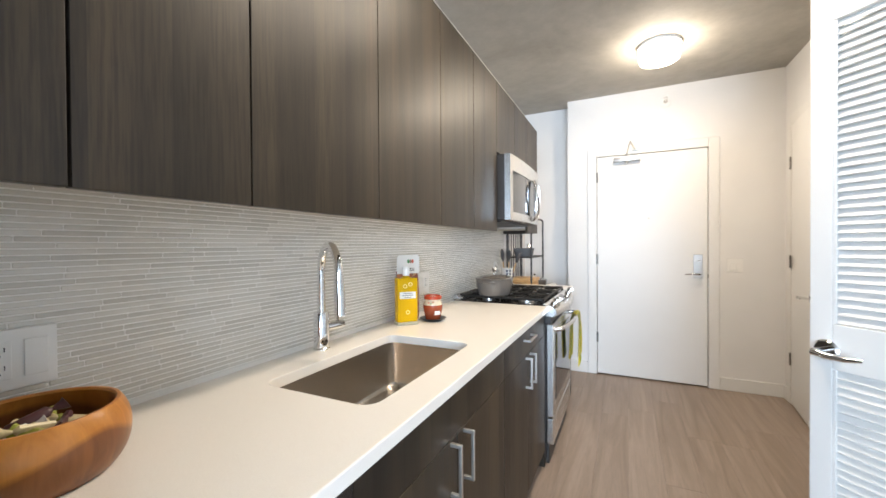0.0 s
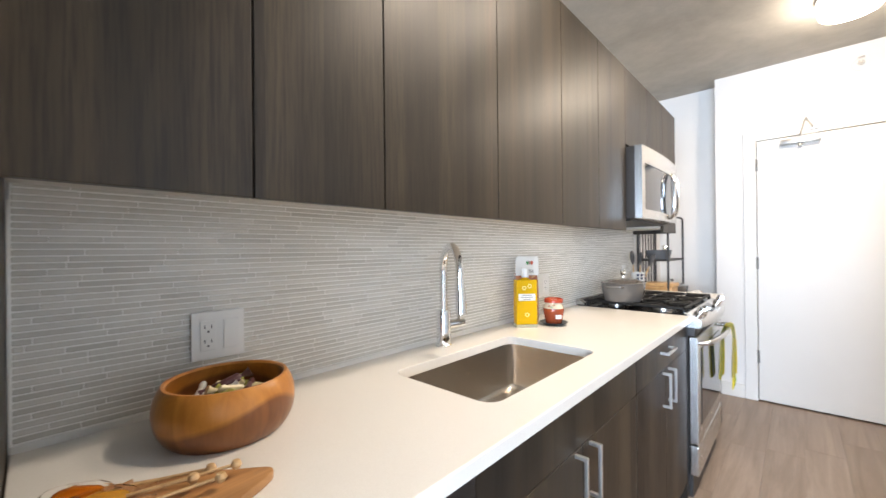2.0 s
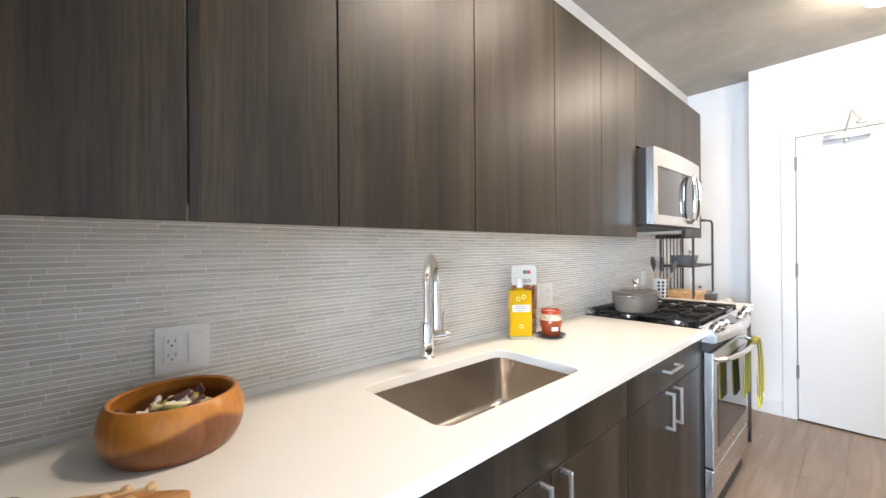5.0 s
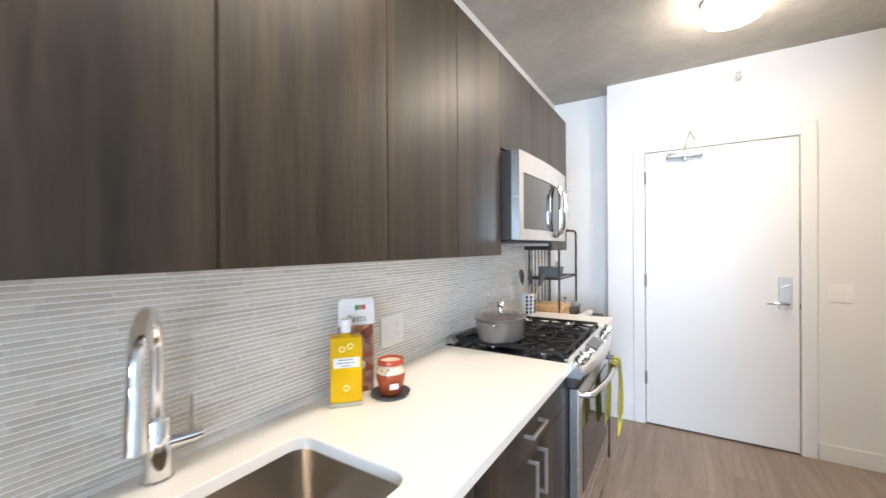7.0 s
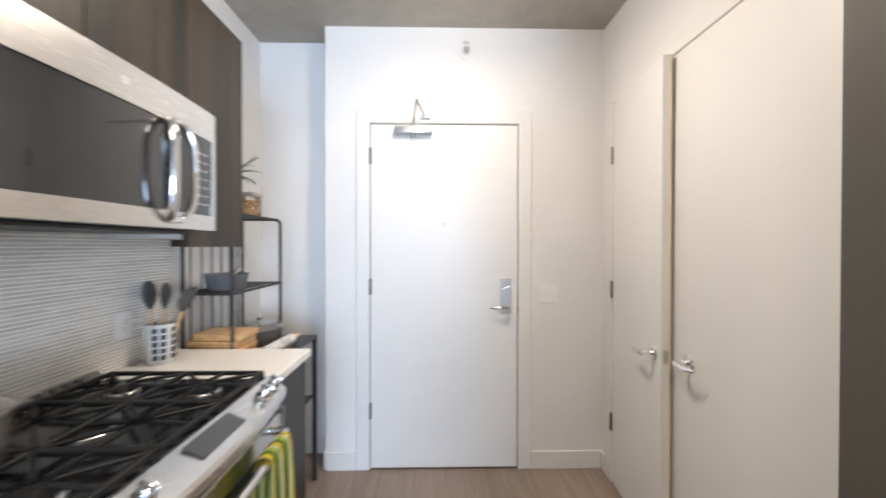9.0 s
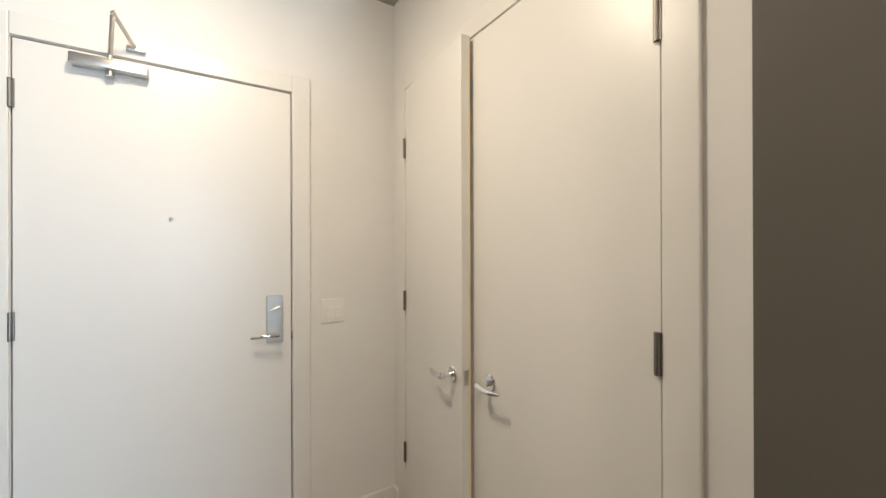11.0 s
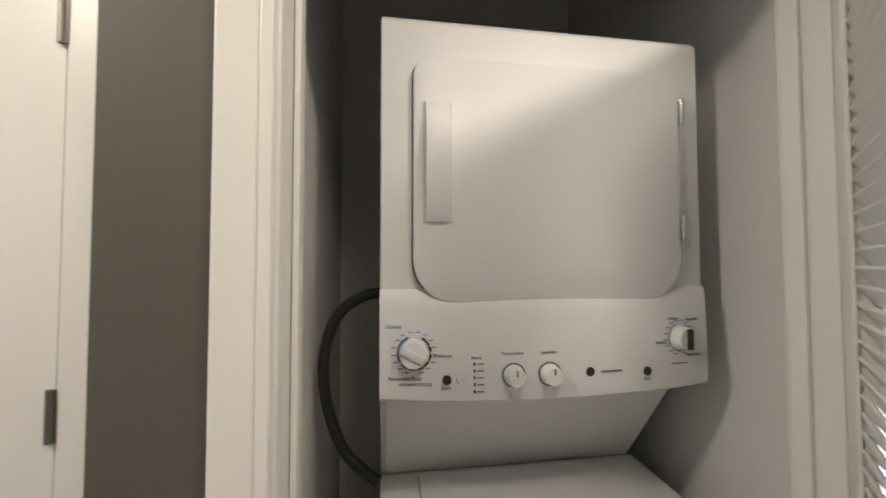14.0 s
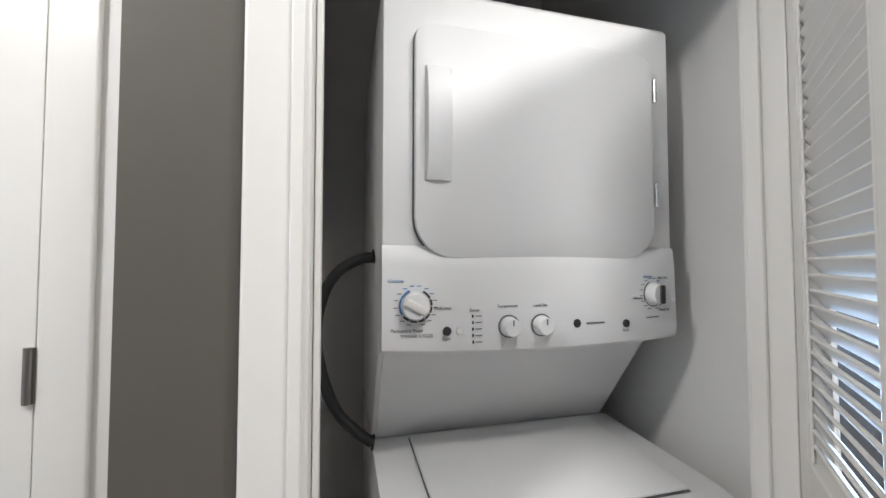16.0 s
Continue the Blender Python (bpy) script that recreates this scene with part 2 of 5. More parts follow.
PLASTIC_WHITE = material("white plastic", (0.80, 0.785, 0.75), 0.35)
SLOT = material("dark slot", (0.03, 0.03, 0.03), 0.6)
APPLIANCE = material("white appliance enamel", (0.82, 0.82, 0.822), 0.40, 0.0, Specular_IOR_Level=0.30)
GROUT = material("pale grout", (0.92, 0.90, 0.85), 0.75)


def tile_glaze():
    m = material("glazed grey mosaic tile", (0.5, 0.49, 0.45), 0.2)
    info = m.node_tree.nodes.new("ShaderNodeObjectInfo")
    geo = m.node_tree.nodes.new("ShaderNodeNewGeometry")
    add = m.node_tree.nodes.new("ShaderNodeMath")
    add.operation = "ADD"
    m.node_tree.links.new(info.outputs["Random"], add.inputs[0])
    m.node_tree.links.new(geo.outputs["Random Per Island"], add.inputs[1])
    half = m.node_tree.nodes.new("ShaderNodeMath")
    half.operation = "FRACT"
    m.node_tree.links.new(add.outputs[0], half.inputs[0])
    put(m, "Base Color", ramp(m, half.outputs[0], [(0.0, (0.575, 0.545, 0.48)), (0.5, (0.65, 0.62, 0.55)), (1.0, (0.72, 0.69, 0.62))]))
    relief(m, noisy(m, coords(m), 60, 2), 0.06, 0.001)
    return m


TILE = tile_glaze()


def emitter(name, color, power):
    m = material(name, (0.8, 0.8, 0.8), 0.4)
    b = m.node_tree.nodes["Principled BSDF"]
    b.inputs["Emission Color"].default_value = (*color, 1)
    b.inputs["Emission Strength"].default_value = power
    return m


LAMP_GLASS = emitter("glowing opal glass", (1.0, 0.86, 0.66), 12.0)

# ---- plan ----
CEIL = 2.755
COUNTER = 0.935
DOOR_Y = 4.29      # face of the entry wall
RIGHT_X = 2.228    # face of the closet wall
LAUNDRY_X = 1.868  # face of the laundry wall

# ---- structure ----
solid("floor", box(-0.2, 5.2, -7.2, 4.7, -0.12, -0.008), PLANK, "oak-look plank floor", "floor", "structure")
solid("ceiling", box(-0.2, 5.2, -7.2, 4.7, CEIL, CEIL + 0.2), CONCRETE, "bare patchy grey concrete ceiling", "ceiling", "structure")
kitchen_wall = solid("wall_kitchen", box(-0.15, 0.0, -7.0, 4.64, 0, CEIL), WHITE_WALL, "plain white painted wall", "wall", "structure")
solid("wall_alcove", box(0.0, 0.490, 4.49, 4.64, 0, CEIL), WHITE_WALL, "plain white painted alcove wall", "wall", "structure")
# entry wall with its door opening
bm = box(0.490, 0.757, DOOR_Y, 4.64, 0, CEIL)
box(1.701, RIGHT_X + 0.15, DOOR_Y, 4.64, 0, CEIL, bm=bm)
box(0.757, 1.701, DOOR_Y, 4.64, 2.165, CEIL, bm=bm)
solid("wall_entry", bm, WHITE_WALL, "white painted wall round the entry door", "wall", "structure")
# closet wall with the opening of the double doors, and the closet behind it
bm = box(RIGHT_X, RIGHT_X + 0.12, 4.142, DOOR_Y, 0, CEIL)
box(RIGHT_X, RIGHT_X + 0.12, 2.548, 2.831, 0, CEIL, bm=bm)
box(RIGHT_X, RIGHT_X + 0.12, 2.831, 4.142, 2.242, CEIL, bm=bm)
solid("wall_closet", bm, WHITE_WALL, "white painted wall round the closet doors", "wall", "structure")
bm = box(RIGHT_X + 0.12, 3.0, DOOR_Y - 0.1, DOOR_Y, 0, CEIL)
box(2.95, 3.05, 2.56, DOOR_Y - 0.1, 0, CEIL, bm=bm)
solid("wall_closet_inside", bm, WHITE_WALL, "white inner walls of the coat closet", "wall", "structure")
# laundry closet: front wall, sides, back
LY0, LY1 = 1.515, 2.338
bm = box(LAUNDRY_X, LAUNDRY_X + 0.09, LY1 + 0.012, 2.548, 0, CEIL)
box(LAUNDRY_X, LAUNDRY_X + 0.09, 1.30, LY0 - 0.012, 0, CEIL, bm=bm)
box(LAUNDRY_X, LAUNDRY_X + 0.09, LY0 - 0.012, LY1 + 0.012, 2.165, CEIL, bm=bm)
solid("wall_laundry_front", bm, GREY_WALL, "dark taupe painted wall round the laundry closet", "wall", "structure")
solid("wall_laundry_side", box(LAUNDRY_X + 0.09, 3.05, 2.39, 2.548, 0, CEIL), CLOSET_GREY, "grey side wall of the laundry closet", "wall", "structure")
solid("wall_laundry_south", box(LAUNDRY_X + 0.09, 3.05, 1.30, 1.405, 0, CEIL), CLOSET_GREY, "pale grey side wall of the laundry closet", "wall", "structure")
solid("wall_laundry_back", box(2.95, 3.05, 1.405, 2.39, 0, CEIL), CLOSET_GREY, "grey back wall of the laundry closet", "wall", "structure")
# living space behind the walk
solid("wall_living_north", box(3.05, 5.0, 1.30, 1.42, 0, CEIL), WHITE_WALL, "plain white painted wall", "wall", "structure")
bm = box(5.0, 5.15, -3.95, 1.42, 0, CEIL)
box(5.0, 5.15, -7.0, -6.45, 0, CEIL, bm=bm)
box(5.0, 5.15, -6.45, -3.95, 0, 0.35, bm=bm)
box(5.0, 5.15, -6.45, -3.95, 2.55, CEIL, bm=bm)
solid("wall_living_east", bm, WHITE_WALL, "white wall with a window", "wall", "structure")
bm = box(-0.15, 0.6, -7.15, -7.0, 0, CEIL)
box(4.6, 5.15, -7.15, -7.0, 0, CEIL, bm=bm)
box(0.6, 4.6, -7.15, -7.0, 0, 0.35, bm=bm)
box(0.6, 4.6, -7.15, -7.0, 2.55, CEIL, bm=bm)
solid("wall_window", bm, WHITE_WALL, "white wall with a wide window", "wall", "structure")
GLASS = material("window glass", (1, 1, 1), 0.0, 0.0, Transmission_Weight=1.0, IOR=1.45)
FRAME = material("dark window frame", (0.08, 0.08, 0.085), 0.4, 0.6)
win = thing("window_1", (2.6, -7.07, 0.35), "wide living room window with dark frame", "window", kind="structure")
bm = bmesh.new()
for x in (0.625, 1.9, 3.25, 4.575):
    box(x - 0.025, x + 0.025, -7.11, -7.04, 0.352, 2.548, 0.004, bm=bm)
for z in (0.377, 2.523):
    box(0.651, 4.549, -7.108, -7.042, z - 0.025, z + 0.025, 0.004, bm=bm)
part("window_frame", bm, FRAME, win)
for a, b in ((0.65, 1.875), (1.925, 3.225), (3.275, 4.55)):
    pane = part("pane", box(a, b, -7.079, -7.073, 0.40, 2.50), GLASS, win)
    pane.visible_shadow = False

win = thing("window_2", (5.07, -5.2, 0.35), "side window of the living room with dark frame", "window", kind="structure")
bm = bmesh.new()
for y in (-6.425, -5.2, -3.975):
    box(5.04, 5.11, y - 0.025, y + 0.025, 0.352, 2.548, 0.004, bm=bm)
for z in (0.377, 2.523):
    box(5.042, 5.108, -6.40, -4.00, z - 0.025, z + 0.025, 0.004, bm=bm)
part("window_frame", bm, FRAME, win)
for a, b in ((-6.40, -5.225), (-5.175, -4.00)):
    pane = part("pane", box(5.073, 5.079, a, b, 0.40, 2.50), GLASS, win)
    pane.visible_shadow = False

# baseboards
bm = box(0.490, 0.681, DOOR_Y - 0.014, DOOR_Y, 0, 0.11, 0.003)
box(1.777, RIGHT_X, DOOR_Y - 0.014, DOOR_Y, 0, 0.11, 0.003, bm=bm)
box(RIGHT_X - 0.014, RIGHT_X, 4.225, DOOR_Y - 0.016, 0, 0.11, 0.003, bm=bm)
box(0.002, 0.488, 4.476, 4.49, 0, 0.11, 0.003, bm=bm)
box(0.476, 0.490, DOOR_Y, 4.474, 0, 0.11, 0.003, bm=bm)
box(RIGHT_X - 0.014, RIGHT_X, 2.550, 2.751, 0, 0.11, 0.003, bm=bm)
box(LAUNDRY_X - 0.014, LAUNDRY_X, 2.437, 2.548, 0, 0.11, 0.003, bm=bm)
solid("baseboard", bm, WHITE_TRIM, "low white painted baseboard", "baseboard", "structure")


def casing(name, axis, face, a, b, top, w, depth, out):
    """A flat door casing of three boards; out is -1 or 1, the way it stands proud of its wall."""
    t0, t1 = sorted((face, face + out * depth))
    bm = bmesh.new()
    for p, q, z0, z1 in ((a - w, a, 0, top + w), (b, b + w, 0, top + w), (a + 0.0005, b - 0.0005, top, top + w)):
        if axis == "y":
            box(p, q, t0, t1, z0, z1, 0.004, bm=bm)
        else:
            box(t0, t1, p, q, z0, z1, 0.004, bm=bm)
    return solid(name, bm, WHITE_TRIM, "white painted door casing", "door casing", "structure")


casing("trim_entry", "y", DOOR_Y, 0.765, 1.693, 2.157, 0.082, 0.014, -1)
casing("trim_closet", "x", RIGHT_X, 2.835, 4.138, 2.236, 0.082, 0.014, -1)
casing("trim_laundry", "x", LAUNDRY_X, LY0, LY1, 2.157, 0.078, 0.016, -1)
# inner bead of the laundry casing and its jamb lining
bm = bmesh.new()
for y0, y1 in ((LY0 - 0.024, LY0 - 0.008), (LY1 + 0.008, LY1 + 0.024)):
    box(LAUNDRY_X - 0.021, LAUNDRY_X - 0.0165, y0, y1, 0, 2.16, 0.002, bm=bm)
box(LAUNDRY_X + 0.002, LAUNDRY_X + 0.088, LY1 + 0.001, LY1 + 0.0115, 0, 2.155, 0.002, bm=bm)
box(LAUNDRY_X + 0.002, LAUNDRY_X + 0.088, LY0 - 0.0115, LY0 - 0.001, 0, 2.155, 0.002, bm=bm)
box(LAUNDRY_X + 0.002, LAUNDRY_X + 0.088, LY0, LY1, 2.153, 2.164, 0.002, bm=bm)
box(LAUNDRY_X + 0.045, LAUNDRY_X + 0.075, LY1 - 0.009, LY1, 0, 2.152, 0.002, bm=bm)
box(LAUNDRY_X + 0.045, LAUNDRY_X + 0.075, LY0, LY0 + 0.009, 0, 2.152, 0.002, bm=bm)
solid("trim_laundry_jamb", bm, WHITE_TRIM, "white lining of the laundry opening", "door jamb", "structure")


# ---- doors ----
HINGE_METAL = material("aged nickel", (0.24, 0.225, 0.205), 0.42, 1.0)


def hinge(parent, x, y, z, axis):
    """A butt hinge knuckle with its visible leaf, 0.1 m high."""
    bm = rod((x, y, z - 0.05), (x, y, z + 0.05), 0.0065, 12)
    for k in range(4):
        lathe([(0.0069, 0), (0.0069, 0.0012)], (x, y, z - 0.031 + 0.02 * k), 12, bm)
    if axis == "y":
        box(x - 0.011, x + 0.011, y + 0.0005, y + 0.004, z - 0.05, z + 0.05, bm=bm)
    else:
        box(x + 0.0005, x + 0.004, y - 0.009, y + 0.009, z - 0.05, z + 0.05, bm=bm)
    return part("hinge", bm, HINGE_METAL, parent, "satin nickel hinge", True)


entry = thing("door_1", (0.772, 4.285, 0.0), "white flat entry door, closed, with steel lever and closer", "door", kind="structure")
part("door_leaf", box(0.772, 1.686, 4.285, 4.33, 0.012, 2.15, 0.002), DOOR_PAINT, entry)
bm = box(0.7575, 0.7665, 4.289, 4.40, 0, 2.164)
box(1.6915, 1.7005, 4.289, 4.40, 0, 2.164, bm=bm)
box(0.7665, 1.6915, 4.289, 4.40, 2.155, 2.164, bm=bm)
part("door_frame", bm, WHITE_TRIM, entry)
# dark sheet added behind the leaf as painted shade for the door's gaps
part("door_shadow_gap", box(0.7665, 1.6915, 4.40, 4.42, 0, 2.155), SLOT, entry)
for z in (0.37, 1.145, 1.955):
    hinge(entry, 0.768, 4.2775, z, "y")
plate = part("lock_plate", box(1.578, 1.650, 4.277, 4.285, 0.980, 1.197, 0.003), NICKEL, entry, "satin steel lock plate")
part("thumb_turn", tube([(1.632, 4.270, 1.142), (1.610, 4.268, 1.134), (1.592, 4.268, 1.127)], [0.006, 0.005, 0.003], 10), NICKEL, plate)
bm = rod((1.616, 4.277, 1.018), (1.616, 4.235, 1.018), 0.011)
tube([(1.621, 4.234, 1.018), (1.588, 4.232, 1.020), (1.545, 4.236, 1.019), (1.51, 4.247, 1.014)], [0.011, 0.010, 0.009, 0.006], 12, bm)
part("lever", bm, CHROME, plate, "polished lever handle", True)
part("strike", box(1.6875, 1.6905, 4.280, 4.288, 0.985, 1.02), BLACK_METAL, entry)
part("peephole", turned(lathe([(0, 0), (0.009, 0), (0.009, 0.004), (0.004, 0.005), (0, 0.003)], n=20), pose(1.222, 4.285, 1.535, 90)), NICKEL, entry, "", True)
# door closer: body on the door, jointed arm to the frame
closer = thing("door_closer", (1.02, 4.25, 2.09), "grey metal door closer with a folded arm over the entry door", "door closer")
part("body", box(0.922, 1.152, 4.235, 4.285, 2.088, 2.126, 0.006), NICKEL, closer, "", True)
part("spindle", lathe([(0, 0), (0.014, 0), (0.014, 0.012), (0.009, 0.022), (0, 0.022)], (1.035, 4.258, 2.066), 18), NICKEL, closer, "", True)
part("pinion", rod((1.035, 4.258, 2.126), (1.035, 4.258, 2.152), 0.008, 12), NICKEL, closer, "", True)
part("arm", tube([(1.035, 4.262, 2.146), (1.049, 4.19, 2.192), (1.063, 4.12, 2.238)], 0.0095, 8, flat=0.6), NICKEL, closer, "", True)
part("forearm", tube([(1.063, 4.115, 2.246), (1.088, 4.19, 2.218), (1.112, 4.265, 2.192)], 0.008, 8, flat=0.6), NICKEL, closer, "", True)
part("bracket", box(1.082, 1.142, 4.255, 4.2755, 2.183, 2.2, 0.003), NICKEL, closer, "", True)


def lever_set(parent, x, y, z, way):
    """A round rose with a lever on a face that looks along -x; way is the lever's side along y."""
    bm = turned(lathe([(0, 0), (0.033, 0), (0.033, 0.006), (0.028, 0.011), (0, 0.011)], n=28), pose(x, y, z, 0, -90))
    part("rose", bm, CHROME, parent, "", True)
    bm = rod((x - 0.01, y, z), (x - 0.06, y, z), 0.0105)
    tube([(x - 0.058, y - way * 0.006, z), (x - 0.062, y + way * 0.03, z - 0.004), (x - 0.058, y + way * 0.07, z - 0.006), (x - 0.05, y + way * 0.105, z - 0.002)], [0.0115, 0.010, 0.009, 0.006], 12, bm)
    return part("lever", bm, CHROME, parent, "polished chrome lever", True)


# coat closet: a pair of flat leaves, the one beside the entry wall ajar
leaf_a = thing("door_2", (RIGHT_X, 4.13, 0), "flat white closet door leaf, slightly ajar", "door", "closet doors", "structure")
L2 = 0.580
part("door_leaf", box(RIGHT_X - 0.001, RIGHT_X + 0.037, 4.13 - L2, 4.1335, 0.012, 2.232, 0.001), DOOR_PAINT, leaf_a)
for z in (0.365, 1.145, 1.93):
    hinge(leaf_a, RIGHT_X - 0.009, 4.131, z, "x")
lever_set(leaf_a, RIGHT_X - 0.001, 4.13 - L2 + 0.066, 0.915, 1)
part("strike_plate", box(RIGHT_X + 0.008, RIGHT_X + 0.029, 4.13 - L2 - 0.0015, 4.13 - L2 + 0.001, 0.885, 0.945), NICKEL, leaf_a)
RAW_WOOD = paint("raw pine edge", (0.86, 0.70, 0.47), 0.5, 0.08)
part("edge_strip", box(RIGHT_X + 0.030, RIGHT_X + 0.0365, 4.13 - L2 - 0.0018, 4.13 - L2 + 0.0002, 0.014, 2.228), RAW_WOOD, leaf_a, "raw pine edge of the leaf")
leaf_a.location.x -= 0.009
leaf_a.rotation_euler = (0, 0, radians(-5.6))
leaf_b = thing("door_3", (RIGHT_X, 2.843, 0), "flat white closet door leaf, closed", "door", "closet doors", "structure")
part("door_leaf", box(RIGHT_X - 0.001, RIGHT_X + 0.037, 2.838, 3.598, 0.012, 2.232, 0.001), DOOR_PAINT, leaf_b)
for z in (0.43, 1.165, 1.938):
    hinge(leaf_b, RIGHT_X - 0.009, 2.842, z, "x")
lever_set(leaf_b, RIGHT_X - 0.001, 3.452, 0.918, -1)
part("astragal", box(RIGHT_X - 0.0005, RIGHT_X + 0.03, 3.5985, 3.63, 0.014, 2.226, 0.001), RAW_WOOD, leaf_b, "raw pine strip along the meeting edge")
leaf_b.location.x -= 0.009

# louvred laundry door, half open
louvre = thing("door_4", (LAUNDRY_X - 0.018, LY0 - 0.004, 0), "white louvred laundry door leaf, half open", "door", kind="structure")
LW, LZ = 0.412, 2.14
hx, hy = LAUNDRY_X - 0.018, LY0 - 0.004
T0, T1 = hx - 0.017, hx + 0.017
ST = 0.058
for y0, y1 in ((hy, hy + ST), (hy + LW - ST, hy + LW)):
    part("stile", box(T0, T1, y0, y1, 0.012, LZ, 0.003), DOOR_PAINT, louvre)
for z0, z1 in ((0.012, 0.20), (0.905, 1.045), (LZ - 0.17, LZ)):
    part("rail", box(T0, T1, hy + ST + 0.0005, hy + LW - ST - 0.0005, z0, z1, 0.003), DOOR_PAINT, louvre)
for z0, z1 in ((0.20, 0.905), (1.045, LZ - 0.17)):
    bm = bmesh.new()
    for xx in (T0 + 0.001, T1 - 0.005):
        box(xx, xx + 0.004, hy + ST + 0.001, hy + ST + 0.009, z0 + 0.001, z1 - 0.001, bm=bm)
        box(xx, xx + 0.004, hy + LW - ST - 0.009, hy + LW - ST - 0.001, z0 + 0.001, z1 - 0.001, bm=bm)
    part("bead", bm, DOOR_PAINT, louvre)
slat_mesh = None
slat_z = [0.217 + 0.025 * k for k in range(28)] + [1.061 + 0.025 * k for k in range(37)]
for z in slat_z:
    if slat_mesh is None:
        bm = turned(box(-0.018, 0.018, -(LW / 2 - ST - 0.001), LW / 2 - ST - 0.001, -0.003, 0.003, 0.002), pose(0, 0, 0, 0, -52))
        slat_mesh = bpy.data.meshes.new("slat")
        bm.to_mesh(slat_mesh)
        bm.free()
        slat_mesh.materials.append(DOOR_PAINT)
    slat = new("slat", slat_mesh)
    slat.parent = louvre
    slat.location = (0, LW / 2, z)
lever_set(louvre, T0, hy + LW - 0.045, 0.962, -1)
louvre.rotation_euler = (0, 0, radians(43))

# ---- kitchen: upper cabinets ----
GAPS = [0.152, 0.452, 0.745, 1.206, 1.662, 2.055, 2.451, 2.865, 3.250, 3.612]
UP0, UP1, FRONT = 1.381, 2.300, 0.314


def upper(a, b, doors, z0=UP0, label=""):
    u = thing("upper_cabinet", (0.0, (a + b) / 2, z0), label or "dark wood-grain wall cabinet with two plain doors", "cabinet", "wall cabinets")
    part("body", box(0.002, FRONT - 0.022, a + 0.0015, b - 0.0015, z0 + 0.030, UP1), MELAMINE, u, "pale melamine carcass")
    for p, q in doors:
        part("door", box(FRONT - 0.02, FRONT, p + 0.002, q - 0.002, z0, UP1 + 0.002, 0.0012), CABINET_WOOD, u)
    return u


upper(GAPS[0], GAPS[2], [(GAPS[0], GAPS[1]), (GAPS[1], GAPS[2])])
upper(GAPS[2], GAPS[4], [(GAPS[2], GAPS[3]), (GAPS[3], GAPS[4])])
upper(GAPS[4], GAPS[6], [(GAPS[4], GAPS[5]), (GAPS[5], GAPS[6])])
upper(GAPS[6], GAPS[8], [(GAPS[6], GAPS[7]), (GAPS[7], GAPS[8])], 1.868, "short dark wood-grain cabinet over the microwave")
end = upper(GAPS[8], GAPS[9], [(GAPS[8], GAPS[9])], UP0 + 0.012, "narrow dark wood-grain wall cabinet at the end of the run")
part("end_panel", box(0.002, FRONT, GAPS[9] - 0.001, GAPS[9] + 0.015, UP0 + 0.012, UP1 + 0.002, 0.001), CABINET_WOOD, end)
# tall cabinet side at the start of the run
tall = thing("tall_cabinet", (0.3, -0.2, 0), "tall dark wood-grain pantry cabinet beside the counter", "cabinet")
part("body", box(0.002, 0.60, -0.62, 0.132, 0.09, UP1), CABINET_EDGE, tall)
part("side_panel", box(0.002, 0.605, 0.133, 0.151, 0.0, UP1 + 0.002, 0.001), CABINET_WOOD, tall)
part("door", box(0.602, 0.622, -0.618, 0.148, 0.09, UP1 + 0.002, 0.0012), CABINET_WOOD, tall)

# ---- kitchen: base cabinets and counter ----
BF = 0.598
BASE_TOP = COUNTER - 0.031


def bar_handle(parent, a, b):
    """A square bar pull between two places on a front that looks along x."""
    a, b = Vector(a), Vector(b)
    d = (b - a).normalized() * 0.005
    bm = box(a.x + 0.024, a.x + 0.034, min(a.y, b.y) - 0.005, max(a.y, b.y) + 0.005, min(a.z, b.z) - 0.005, max(a.z, b.z) + 0.005, 0.0015)
    for p in (a, b):
        box(p.x, p.x + 0.025, p.y - 0.005, p.y + 0.005, p.z - 0.005, p.z + 0.005, 0.001, bm=bm)
    return part("handle", bm, NICKEL, parent, "square satin nickel bar handle")


DW0, DW1 = 0.155, 0.712
SB0, SB1 = 0.715, 1.623
CB0, CB1 = 1.626, 2.425
LINE = 0.768
dish = thing("dishwasher", (0.3, 0.48, 0), "black built-in dishwasher under the counter", "dishwasher")
part("body", box(0.02, BF - 0.03, DW0, DW1, 0.09, BASE_TOP - 0.003), CABINET_EDGE, dish)
part("door", box(BF - 0.029, BF + 0.004, DW0 + 0.003, DW1 - 0.003, 0.10, BASE_TOP - 0.095, 0.004), ENAMEL_BLACK, dish)
part("control_panel", box(BF - 0.029, BF + 0.008, DW0 + 0.003, DW1 - 0.003, BASE_TOP - 0.092, BASE_TOP - 0.006, 0.006), ENAMEL_BLACK, dish)


